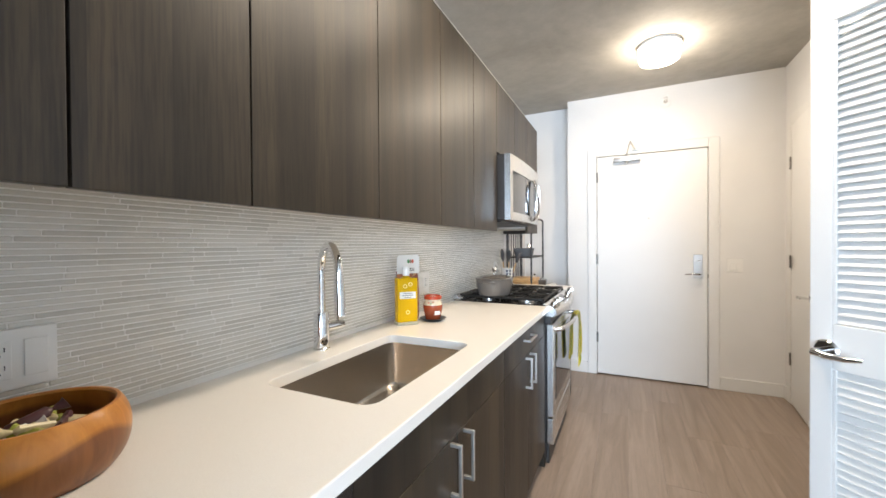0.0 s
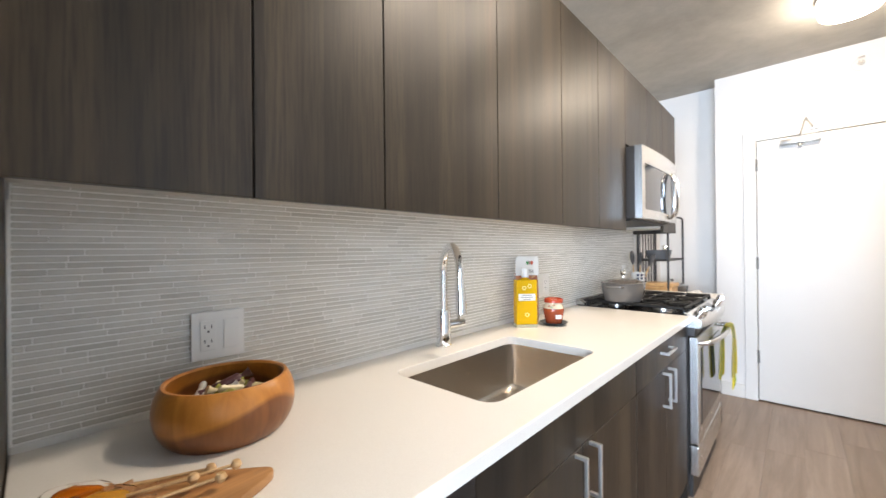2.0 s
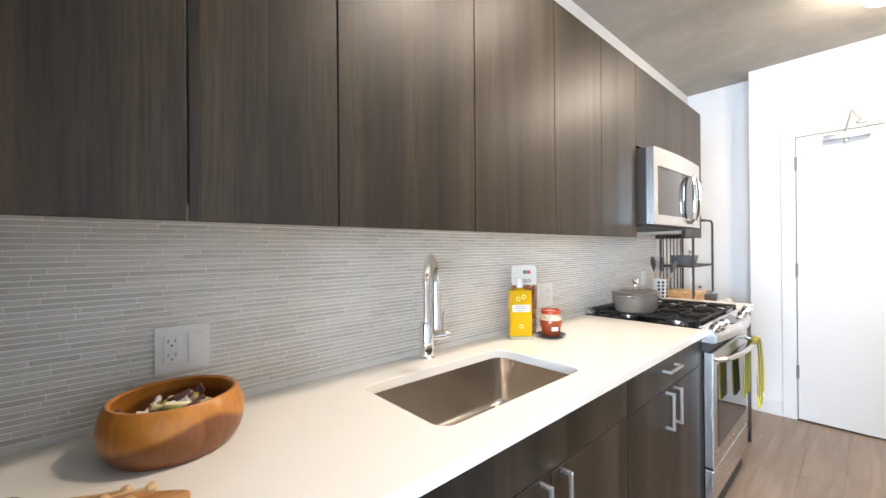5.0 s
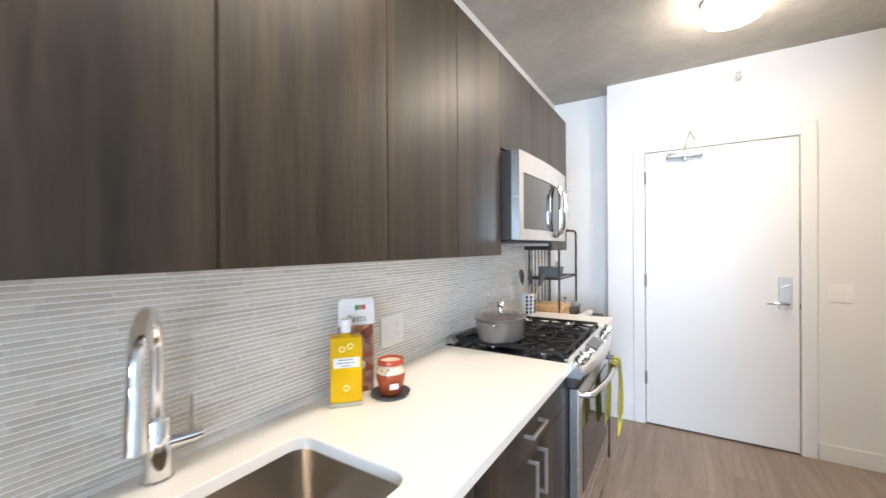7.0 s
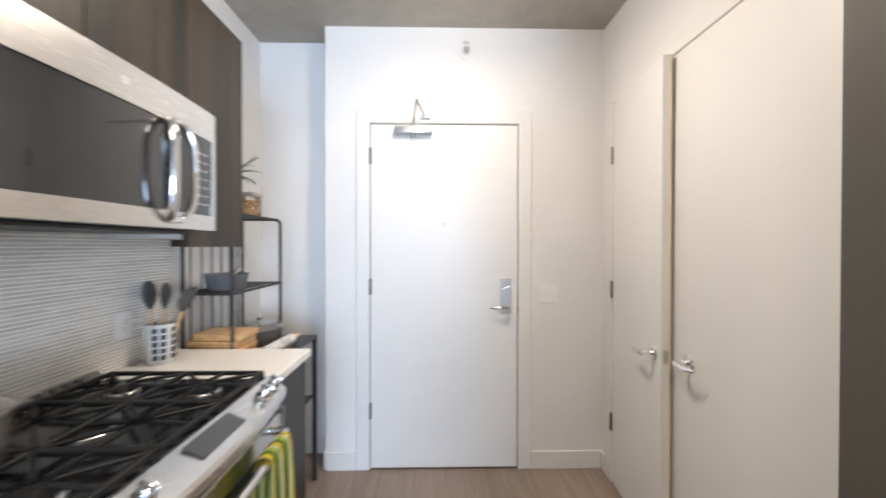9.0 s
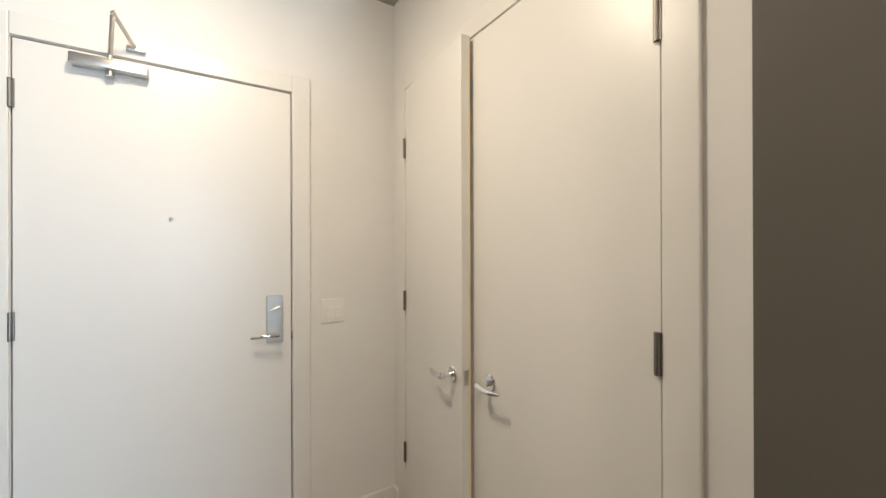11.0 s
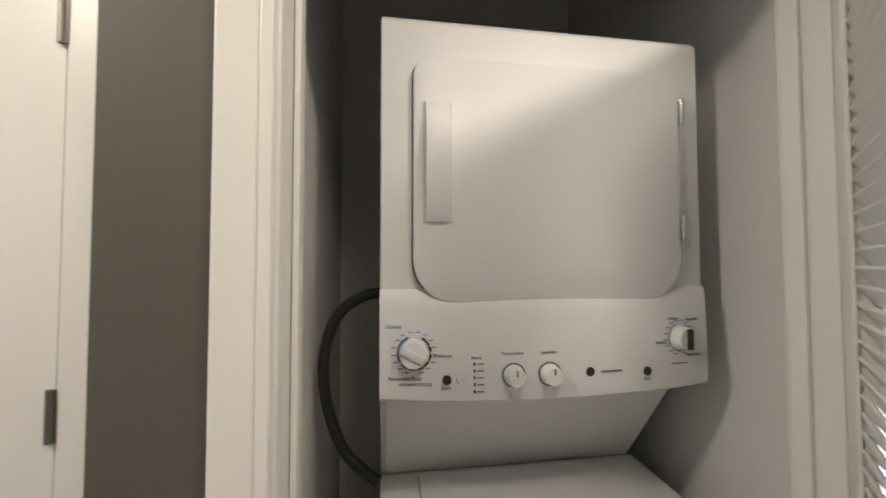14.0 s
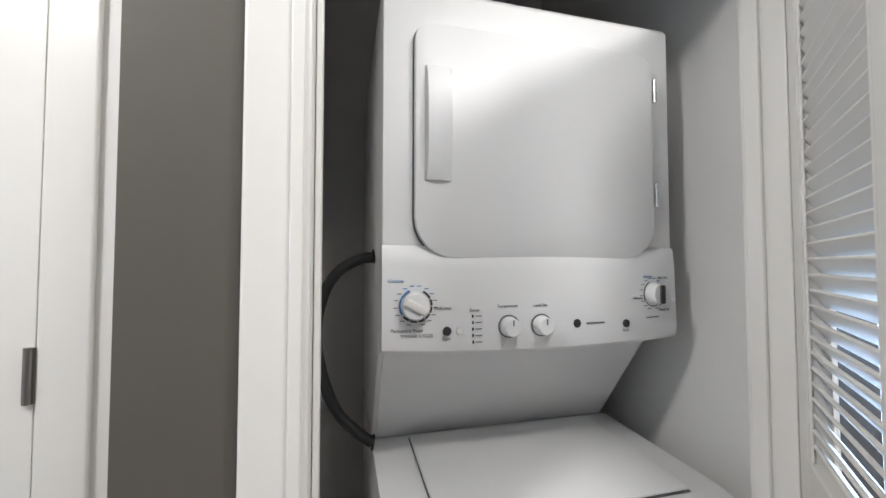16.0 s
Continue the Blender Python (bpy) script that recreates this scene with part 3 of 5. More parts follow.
def base_unit(a, b, label, pull):
    u = thing("base_cabinet", (0.3, (a + b) / 2, 0), label, "cabinet", "base cabinets")
    mid = (a + b) / 2
    part("side", box(0.02, BF - 0.021, a + 0.001, a + 0.019, 0.09, BASE_TOP - 0.002), CABINET_EDGE, u)
    part("side", box(0.02, BF - 0.021, b - 0.019, b - 0.001, 0.09, BASE_TOP - 0.002), CABINET_EDGE, u)
    part("bottom", box(0.02, BF - 0.021, a + 0.019, b - 0.019, 0.09, 0.108), CABINET_EDGE, u)
    part("back", box(0.02, 0.032, a + 0.019, b - 0.019, 0.108, BASE_TOP - 0.002), CABINET_EDGE, u)
    front = part("drawer_front", box(BF - 0.02, BF, a + 0.0016, b - 0.0016, LINE + 0.0016, BASE_TOP - 0.006, 0.0012), CABINET_WOOD, u)
    if pull:
        bar_handle(front, (BF, mid - 0.078, 0.848), (BF, mid + 0.055, 0.848))
    for p, q, y in ((a, mid, mid - 0.045), (mid, b, mid + 0.045)):
        d = part("door", box(BF - 0.02, BF, p + 0.0016, q - 0.0016, 0.095, LINE - 0.0016, 0.0012), CABINET_WOOD, u)
        bar_handle(d, (BF, y, LINE - 0.012), (BF, y, LINE - 0.148))
    part("toe_kick", box(0.50, 0.515, a, b, 0.0, 0.09), CABINET_EDGE, u)
    return u


base_unit(SB0, SB1, "dark wood-grain sink cabinet with two doors and bar handles", False)
base_unit(CB0, CB1, "dark wood-grain base cabinet with a drawer and two doors", True)
filler = thing("filler_panel", (0.3, 2.44, 0), "dark wood-grain filler panel beside the range", "panel")
part("panel", box(0.02, BF, 2.427, 2.452, 0.0, BASE_TOP - 0.002, 0.001), CABINET_WOOD, filler)
R0, R1 = 2.462, 3.226   # range
bm2 = thing("base_cabinet", (0.3, 3.43, 0), "narrow dark base cabinet past the range", "cabinet", "base cabinets")
part("body", box(0.02, BF - 0.021, 3.236, 3.600, 0.0, BASE_TOP - 0.002), CABINET_EDGE, bm2)
part("side_panel", box(0.02, BF, 3.601, 3.612, 0.0, BASE_TOP - 0.002, 0.001), CABINET_WOOD, bm2)
dr = part("door", box(BF - 0.02, BF, 3.238, 3.600, 0.095, BASE_TOP - 0.006, 0.0012), CABINET_WOOD, bm2)
bar_handle(dr, (BF, 3.28, 0.82), (BF, 3.28, 0.68))

# countertop with the sink cut-out: front, back and end strips joined on a rounded hole
SX0, SX1, SY0, SY1 = 0.162, 0.512, 0.886, 1.492
CX0, CX1, CY0, CY1 = 0.004, 0.619, 0.153, 2.456


def counter_mesh():
    o = bmesh.new()
    hole = rounded(SX0, SX1, SY0, SY1, 0.042, 7)
    sides = ((CX1, None), (None, CY1), (CX0, None), (None, CY0))
    corners = ((CX1, CY1), (CX0, CY1), (CX0, CY0), (CX1, CY0))
    ring = []
    for k, p in enumerate(hole):
        arc_no, step = divmod(k, 8)
        if step == 4:
            ring.append(corners[arc_no])
        else:
            sx, sy = sides[(arc_no + (step > 4)) % 4]
            ring.append((p[0] if sx is None else sx, p[1] if sy is None else sy))
    n = len(hole)
    ti = [o.verts.new((*p, COUNTER)) for p in hole]
    to = [o.verts.new((*p, COUNTER)) for p in ring]
    bi = [o.verts.new((*p, COUNTER - 0.03)) for p in hole]
    bo = [o.verts.new((*p, COUNTER - 0.03)) for p in ring]
    for k in range(n):
        j = (k + 1) % n
        o.faces.new((ti[k], ti[j], to[j], to[k]))
        o.faces.new((bi[k], bo[k], bo[j], bi[j]))
        o.faces.new((ti[k], bi[k], bi[j], ti[j]))
        o.faces.new((to[k], to[j], bo[j], bo[k]))
    bmesh.ops.recalc_face_normals(o, faces=o.faces[:])
    edge = [e for e in o.edges if len(e.link_faces) == 2 and e.calc_face_angle(0) > 1.0 and max(v.co.z for v in e.verts) > COUNTER - 0.001 and min(v.co.z for v in e.verts) > COUNTER - 0.001]
    bmesh.ops.bevel(o, geom=edge, offset=0.003, segments=2, profile=0.5, affect="EDGES")
    return o


counter = solid("countertop", counter_mesh(), QUARTZ, "off-white quartz countertop with a square edge", "countertop")
solid("countertop", box(0.004, 0.617, 3.230, 3.628, COUNTER - 0.03, COUNTER + 0.002, 0.003), QUARTZ, "short off-white quartz counter past the range", "countertop")


# ---- kitchen: sink and faucet ----
sink = thing("sink", (0.35, 1.18, COUNTER - 0.22), "undermount stainless steel sink with rounded corners", "sink")


def basin():
    o = bmesh.new()
    levels = [(0.004, 0.0302, 0.046), (0.004, 0.06, 0.046), (0.0, 0.186, 0.042), (-0.004, 0.198, 0.04), (-0.012, 0.205, 0.034), (-0.024, 0.208, 0.026)]
    rings = []
    for grow, drop, r in levels:
        rings.append([o.verts.new((*p, COUNTER - drop)) for p in rounded(SX0 - grow, SX1 + grow, SY0 - grow, SY1 + grow, r, 8)])
    n = len(rings[0])
    for a, b in zip(rings, rings[1:]):
        for k in range(n):
            o.faces.new((a[k], b[k], b[(k + 1) % n], a[(k + 1) % n]))
    mid = o.verts.new(((SX0 + SX1) / 2 - 0.06, (SY0 + SY1) / 2, COUNTER - 0.211))
    for k in range(n):
        o.faces.new((rings[-1][k], mid, rings[-1][(k + 1) % n]))
    bmesh.ops.recalc_face_normals(o, faces=o.faces[:])
    bmesh.ops.reverse_faces(o, faces=o.faces[:])
    return o


part("basin", basin(), SINK_STEEL, sink, "", True)
part("drain", lathe([(0, 0.002), (0.03, 0.002), (0.042, 0.004), (0.045, 0.001), (0.045, -0.002)], (0.28, 1.19, COUNTER - 0.2085), 32), CHROME, sink, "chrome drain strainer", True)
faucet = thing("faucet", (0.064, 1.208, COUNTER), "polished chrome pull-down faucet with a side lever", "faucet")
fx, fy = 0.064, 1.208
part("base", lathe([(0, 0), (0.030, 0), (0.030, 0.004), (0.0265, 0.008), (0.026, 0.125), (0.024, 0.13), (0, 0.13)], (fx, fy, COUNTER), 32), CHROME, faucet, "", True)
SPD = Vector((0.867, -0.5, 0))
def along(r, h):
    return (fx + SPD.x * r, fy + SPD.y * r, COUNTER + h)


neck = [along(0, 0.12), along(0, 0.27)]
sweep = [along(0.092 - 0.092 * math.cos(radians(a)), 0.27 + 0.092 * math.sin(radians(a))) for a in range(10, 181, 10)]
part("spout", tube(neck + sweep + [along(0.185, 0.25)], 0.0135, 18), CHROME, faucet, "", True)
part("spray_head", tube([along(0.185, 0.255), along(0.189, 0.20), along(0.193, 0.145)], [0.0145, 0.0165, 0.0175], 20), CHROME, faucet, "", True)
bm = rod((fx + 0.01, fy + 0.02, COUNTER + 0.075), (fx + 0.028, fy + 0.062, COUNTER + 0.078), 0.015, 20)
rod((fx + 0.028, fy + 0.062, COUNTER + 0.078), (fx + 0.034, fy + 0.076, COUNTER + 0.079), 0.0125, 20, bm)
part("valve", bm, CHROME, faucet, "", True)
part("lever", tube([(fx + 0.025, fy + 0.055, COUNTER + 0.085), (fx + 0.032, fy + 0.052, COUNTER + 0.15), (fx + 0.036, fy + 0.05, COUNTER + 0.17)], [0.0055, 0.0045, 0.004], 10), CHROME, faucet, "", True)


# ---- kitchen: wall plates ----
def wall_plate(y0, y1, z0, z1, sockets, label):
    p = thing("wall_plate", (0.012, (y0 + y1) / 2, (z0 + z1) / 2), label, "outlet", "wall plates")
    part("plate", box(0.0085, 0.0145, y0, y1, z0, z1, 0.002), PLASTIC_WHITE, p)
    h = (z1 - z0)
    for kind, a, b in sockets:
        part("rocker" if kind == "switch" else "receptacle", box(0.0146, 0.0175, a, b, z0 + 0.19 * h, z1 - 0.19 * h, 0.0012), PLASTIC_WHITE, p)
        if kind == "outlet":
            c = (a + b) / 2
            for zc in (z0 + 0.36 * h, z0 + 0.66 * h):
                for dy, w in ((-0.007, 0.0011), (0.007, 0.0009)):
                    part("slot", box(0.0172, 0.0178, c + dy - w, c + dy + w, zc - 0.001, zc + 0.007), SLOT, p)
                part("slot", turned(lathe([(0, 0), (0.0025, 0), (0.0025, 0.0004), (0, 0.0004)], n=12), pose(0.0174, c, zc - 0.008, 0, 90)), SLOT, p)
    return p


wall_plate(0.426, 0.539, 1.036, 1.147, [("outlet", 0.443, 0.476), ("switch", 0.492, 0.525)], "white double wall plate with an outlet and a switch")
wall_plate(1.975, 2.115, 1.028, 1.146, [("switch", 1.998, 2.031), ("outlet", 2.053, 2.086)], "white double wall plate with a switch and an outlet")
wall_plate(3.315, 3.392, 1.048, 1.152, [("outlet", 3.337, 3.370)], "white single wall plate with an outlet")
sw = thing("light_switch", (1.885, DOOR_Y, 1.10), "white double light switch plate beside the entry door", "switch")
part("plate", box(1.828, 1.943, DOOR_Y - 0.006, DOOR_Y - 0.0005, 1.043, 1.160, 0.002), PLASTIC_WHITE, sw)
for a in (1.852, 1.896):
    part("rocker", box(a, a + 0.033, DOOR_Y - 0.010, DOOR_Y - 0.0062, 1.064, 1.118, 0.0015), PLASTIC_WHITE, sw)

# ---- kitchen: microwave ----
M0, M1, MZ0, MZ1 = 2.478, 3.285, 1.438, 1.857
micro = thing("microwave", (0.19, 2.87, MZ0), "stainless over-the-range microwave with a chrome loop handle", "microwave")
part("body", box(0.01, 0.353, M0 + 0.003, M1 - 0.003, MZ0 + 0.012, MZ1, 0.003), BLACK_METAL, micro)
part("vent_base", box(0.03, 0.32, M0 + 0.03, M1 - 0.03, MZ0, MZ0 + 0.0115, 0.003), BLACK_METAL, micro)
MF = 0.390


def bowed(y0, y1, z0, z1, x0, x1, sag, n=14):
    """A panel that bulges along x by sag in the middle of its length."""
    o = bmesh.new()
    rows = []
    for k in range(n + 1):
        y = y0 + (y1 - y0) * k / n
        b = sag * (1 - ((2 * (y - M0) / (M1 - M0)) - 1) ** 2)
        rows.append([o.verts.new((x, y, z)) for x, z in ((x0, z0), (x1 + b, z0), (x1 + b, z1), (x0, z1))])
    for a, b in zip(rows, rows[1:]):
        for j in range(4):
            o.faces.new((a[j], a[(j + 1) % 4], b[(j + 1) % 4], b[j]))
    o.faces.new(rows[0])
    o.faces.new(rows[-1][::-1])
    bmesh.ops.recalc_face_normals(o, faces=o.faces[:])
    return o


front = part("door", bowed(M0, M1, MZ1 - 0.098, MZ1 - 0.001, 0.3535, MF, 0.016), STEEL, micro)
part("door_frame_bottom", bowed(M0, M1, MZ0 + 0.012, MZ0 + 0.062, 0.3535, MF, 0.016), STEEL, front)
part("door_frame_side", bowed(M0, M0 + 0.046, MZ0 + 0.0622, MZ1 - 0.0982, 0.3535, MF, 0.016, 3), STEEL, front)
part("door_frame_end", bowed(M1 - 0.026, M1, MZ0 + 0.0622, MZ1 - 0.0982, 0.3535, MF, 0.016, 3), STEEL, front)
part("door_window", bowed(M0 + 0.0465, 3.118, MZ0 + 0.0625, MZ1 - 0.0985, 0.3535, MF - 0.005, 0.016, 10), DARK_GLASS, front, "dark glass door window")
part("control_panel", bowed(3.120, M1 - 0.0265, MZ0 + 0.0625, MZ1 - 0.0985, 0.3535, MF - 0.003, 0.016, 4), DARK_GLASS, front, "black glass control panel")
KEY_PRINT = material("pale key print", (0.35, 0.35, 0.35), 0.5)
for r in range(7):
    for c in range(3):
        y = 3.140 + 0.036 * c
        b = 0.016 * (1 - ((2 * (y - M0) / (M1 - M0)) - 1) ** 2)
        part("key", box(MF - 0.003 + b, MF - 0.0022 + b, y, y + 0.018, 1.533 + 0.028 * r, 1.539 + 0.028 * r), KEY_PRINT, front)
loop = []
for k in range(33):
    a = 2 * math.pi * k / 32
    cy, cz = math.cos(a), math.sin(a)
    sy = math.copysign(abs(cy) ** 0.7, cy)
    sz = math.copysign(abs(cz) ** 0.55, cz)
    loop.append((MF + 0.05 - 0.025 * abs(sz) ** 4, 3.045 + 0.046 * sy, 1.618 + 0.145 * sz))
part("handle", tube(loop, 0.0095, 12, flat=1.3), CHROME, front, "chrome loop handle", True)
part("badge", box(MF + 0.0155, MF + 0.0165, 2.86, 2.885, 1.798, 1.818, 0.0004), CHROME, front)

# ---- kitchen: gas range ----
rng = thing("gas_range", (0.32, 2.844, 0), "stainless slide-in gas range with black grates", "range")
part("body", box(0.02, 0.60, R0 + 0.004, R1 - 0.004, -0.02, 0.865), BLACK_METAL, rng)
top = part("cooktop", box(0.015, 0.60, R0 - 0.012, R1 + 0.012, 0.882, 0.894, 0.004), ENAMEL_BLACK, rng, "black enamel cooktop")
part("back_vent", extrude([(0.012, 0.894), (0.012, 0.925), (0.03, 0.93), (0.06, 0.905), (0.06, 0.894)], "y", R0 + 0.0, R1 - 0.0, 0.002), STEEL, rng, "stainless rear vent trim")
for k in range(16):
    y = R0 + 0.06 + 0.041 * k
    part("vent_slot", turned(box(-0.012, 0.012, -0.014, 0.014, -0.001, 0.001), pose(0.046, y, 0.9185, 0, 40)), SLOT, rng)


def grate(y0, y1):
    """One cast-iron grate: a frame with fingers towards two burners."""
    x0, x1, z = 0.085, 0.585, 0.928
    r = 0.0065
    bm = bmesh.new()
    for a, b in (((x0, y0), (x1, y0)), ((x0, y1), (x1, y1)), ((x0, y0), (x0, y1)), ((x1, y0), (x1, y1)), (((x0 + x1) / 2, y0), ((x0 + x1) / 2, y1))):
        box(min(a[0], b[0]) - r, max(a[0], b[0]) + r, min(a[1], b[1]) - r, max(a[1], b[1]) + r, z - 0.014, z, 0.003, 1, bm)
    yc = (y0 + y1) / 2
    for xc in (x0 + (x1 - x0) * 0.25, x0 + (x1 - x0) * 0.75):
        for k in range(8):
            a = math.pi * k / 4
            rx, ry = (x1 - x0) * 0.245, (y1 - y0) * 0.49
            m = max(abs(math.cos(a)), abs(math.sin(a)))
            e = (xc + rx * math.cos(a) / m, yc + ry * math.sin(a) / m)
            s_ = (xc + 0.03 * math.cos(a), yc + 0.03 * math.sin(a))
            tube([(s_[0], s_[1], z - 0.002), ((s_[0] * 2 + e[0]) / 3, (s_[1] * 2 + e[1]) / 3, z - 0.003), (e[0], e[1], z - 0.007)], 0.0058, 6, bm)
    for x in (x0, x1):
        for y in (y0, y1):
            box(x - 0.008, x + 0.008, y - 0.008, y + 0.008, 0.8942, z - 0.01, 0.002, 1, bm)
    return part("grate", bm, CAST_IRON, rng, "cast-iron grate")


GW = (R1 - R0 - 0.03) / 3
for k in range(3):
    grate(R0 + 0.012 + k * (GW + 0.004), R0 + 0.012 + k * (GW + 0.004) + GW - 0.004)
for x, y, r in ((0.21, 2.59, 0.042), (0.46, 2.59, 0.05), (0.335, 2.844, 0.055), (0.21, 3.10, 0.042), (0.46, 3.10, 0.046)):
    b = part("burner", lathe([(0, 0), (r, 0), (r, 0.008), (r * 0.92, 0.012), (0, 0.012)], (x, y, 0.8945), 28), NICKEL, rng, "burner ring", True)
    part("burner_cap", lathe([(0, 0.0125), (r * 0.8, 0.0125), (r * 0.8, 0.018), (r * 0.7, 0.021), (0, 0.0215)], (x, y, 0.8945), 28), CAST_IRON, b, "", True)


def fascia():
    o = bmesh.new()
    rows = []
    n = 16
    for k in range(n + 1):
        y = R0 + (R1 - R0) * k / n
        b = 0.034 * (1 - (2 * k / n - 1) ** 2)
        rows.append([o.verts.new((x, y, z)) for x, z in ((0.588, 0.828), (0.588, 0.902), (0.602, 0.905), (0.655 + b, 0.872), (0.663 + b, 0.862), (0.660 + b, 0.838), (0.65 + b, 0.828))])
    m = len(rows[0])
    for a, b in zip(rows, rows[1:]):
        for j in range(m):
            o.faces.new((a[j], a[(j + 1) % m], b[(j + 1) % m], b[j]))
    o.faces.new(rows[0])
    o.faces.new(rows[-1][::-1])
    bmesh.ops.recalc_face_normals(o, faces=o.faces[:])
    return o


panel = part("control_panel", fascia(), STEEL, rng, "curved stainless control panel")
SLOPE = math.degrees(math.atan2(0.033, 0.06))
display = box(-0.027, 0.027, -0.095, 0.095, 0.0002, 0.0022, 0.0008)
part("display", turned(display, pose(0.640, 2.85, 0.8925, 0, SLOPE - 5)), DARK_GLASS, panel, "dark glass display")
for y in (2.525, 2.605, 3.085, 3.165):
    bulge = 0.034 * (1 - (2 * (y - R0) / (R1 - R0) - 1) ** 2)
    m = pose(0.632 + bulge * 0.6, y, 0.8885, 0, SLOPE)
    knob = part("knob", turned(lathe([(0, 0), (0.023, 0), (0.023, 0.006), (0.019, 0.01), (0.018, 0.03), (0.015, 0.034), (0, 0.034)], n=28), m), CHROME, panel, "chrome control knob", True)
    part("grip", turned(box(-0.02, 0.02, -0.006, 0.006, 0.028, 0.043, 0.003), m), CHROME, knob, "", True)
part("vent_gap", box(0.60, 0.63, R0 + 0.006, R1 - 0.006, 0.785, 0.827), BLACK_METAL, rng)
odoor = part("oven_door", box(0.602, 0.645, R0 + 0.004, R1 - 0.004, 0.235, 0.782, 0.006), STEEL, rng, "stainless oven door")
part("oven_window", box(0.6452, 0.648, R0 + 0.075, R1 - 0.075, 0.32, 0.715, 0.002), DARK_GLASS, odoor, "dark oven window")
pts = [(0.645, R0 + 0.06, 0.745), (0.672, R0 + 0.062, 0.748)]
for k in range(13):
    f = k / 12
    pts.append((0.684 + 0.03 * math.sin(math.pi * f), R0 + 0.07 + (R1 - R0 - 0.14) * f, 0.75))
pts += [(0.672, R1 - 0.062, 0.748), (0.645, R1 - 0.06, 0.745)]
part("handle", tube(pts, 0.013, 14), STEEL, odoor, "curved stainless handle", True)
part("badge", turned(lathe([(0, 0), (0.011, 0), (0.011, 0.001), (0, 0.0012)], n=20), pose(0.6455, 2.844, 0.277, 0, 90)), CHROME, odoor)
part("drawer", box(0.602, 0.643, R0 + 0.004, R1 - 0.004, 0.075, 0.226, 0.006), STEEL, rng, "stainless storage drawer")
part("kick", box(0.601, 0.615, R0 + 0.02, R1 - 0.02, -0.045, 0.07), BLACK_METAL, rng)
rng.location.z += 0.045


# striped towel over the oven handle
def stripes():
    m = material("yellow and green striped cotton", (0.7, 0.6, 0.1), 0.85)
    v = coords(m)
    sep = m.node_tree.nodes.new("ShaderNodeSeparateXYZ")
    m.node_tree.links.new(v, sep.inputs[0])
    w = m.node_tree.nodes.new("ShaderNodeMath")
    w.operation = "MULTIPLY"
    w.inputs[1].default_value = 16.0
    m.node_tree.links.new(sep.outputs["Y"], w.inputs[0])
    f = m.node_tree.nodes.new("ShaderNodeMath")
    f.operation = "FRACT"
    m.node_tree.links.new(w.outputs[0], f.inputs[0])
    c = ramp(m, f.outputs[0], [(0.0, (0.72, 0.58, 0.04)), (0.30, (0.72, 0.58, 0.04)), (0.31, (0.06, 0.14, 0.03)), (0.5, (0.06, 0.14, 0.03)), (0.51, (0.42, 0.55, 0.07)), (0.8, (0.42, 0.55, 0.07)), (0.81, (0.75, 0.72, 0.5)), (1.0, (0.75, 0.72, 0.5))])
    m.node_tree.nodes[c.node.name].color_ramp.interpolation = "CONSTANT"
    put(m, "Base Color", c)
    relief(m, noisy(m, v, 700, 2), 0.3, 0.0008)
    return m


CLOTH = stripes()
towel = thing("dish_towel", (0.70, 3.02, 0.76), "yellow and green striped dish towel with tassels on the oven handle", "towel")


def drape(y0, y1):
    o = bmesh.new()
    prof = [(0.668, 0.45), (0.672, 0.55), (0.675, 0.66), (0.680, 0.735), (0.690, 0.768), (0.707, 0.7755), (0.724, 0.768), (0.731, 0.74), (0.733, 0.66), (0.733, 0.56), (0.731, 0.47)]
    cols = []
    n = 22
    for k in range(n + 1):
        y = y0 + (y1 - y0) * k / n
        ripple = 0.006 * math.sin(k * 1.35) + 0.003 * math.sin(k * 2.9)
        cols.append([o.verts.new((x + ripple * min(1, max(0, (0.77 - z) * 6)), y + 0.012 * (0.77 - z) * math.sin(k), z)) for x, z in prof])
    for a, b in zip(cols, cols[1:]):
        for j in range(len(prof) - 1):
            o.faces.new((a[j], b[j], b[j + 1], a[j + 1]))
    g = bmesh.ops.solidify(o, geom=o.faces[:], thickness=0.002)
    bmesh.ops.recalc_face_normals(o, faces=o.faces[:])
    return o


TOWEL_LIFT = 0.045
part("cloth", drape(2.955, 3.10), CLOTH, towel, "", True)
for k in range(12):
    y = 2.96 + 0.0125 * k
    part("tassel", tube([(0.731, y, 0.475), (0.733 + 0.003 * math.sin(k), y + 0.002 * math.cos(2 * k), 0.44), (0.731, y + 0.003 * math.sin(3 * k), 0.405)], [0.003, 0.0042, 0.0025], 6), CLOTH, towel)

towel.location.z += TOWEL_LIFT

# ---- counter things ----
def wood(name, dark, light, scale=1.0, along="y"):
    m = material(name, light, 0.38)
    k = {"x": (0.12, 1, 1), "y": (1, 0.12, 1), "z": (1, 1, 0.12)}[along]
    v = coords(m, k, True)
    put(m, "Base Color", ramp(m, noisy(m, v, 22 * scale, 5, 0.6, 1.5), [(0.28, dark), (0.6, light)]))
    relief(m, noisy(m, v, 300, 3), 0.15, 0.0005)
    return m


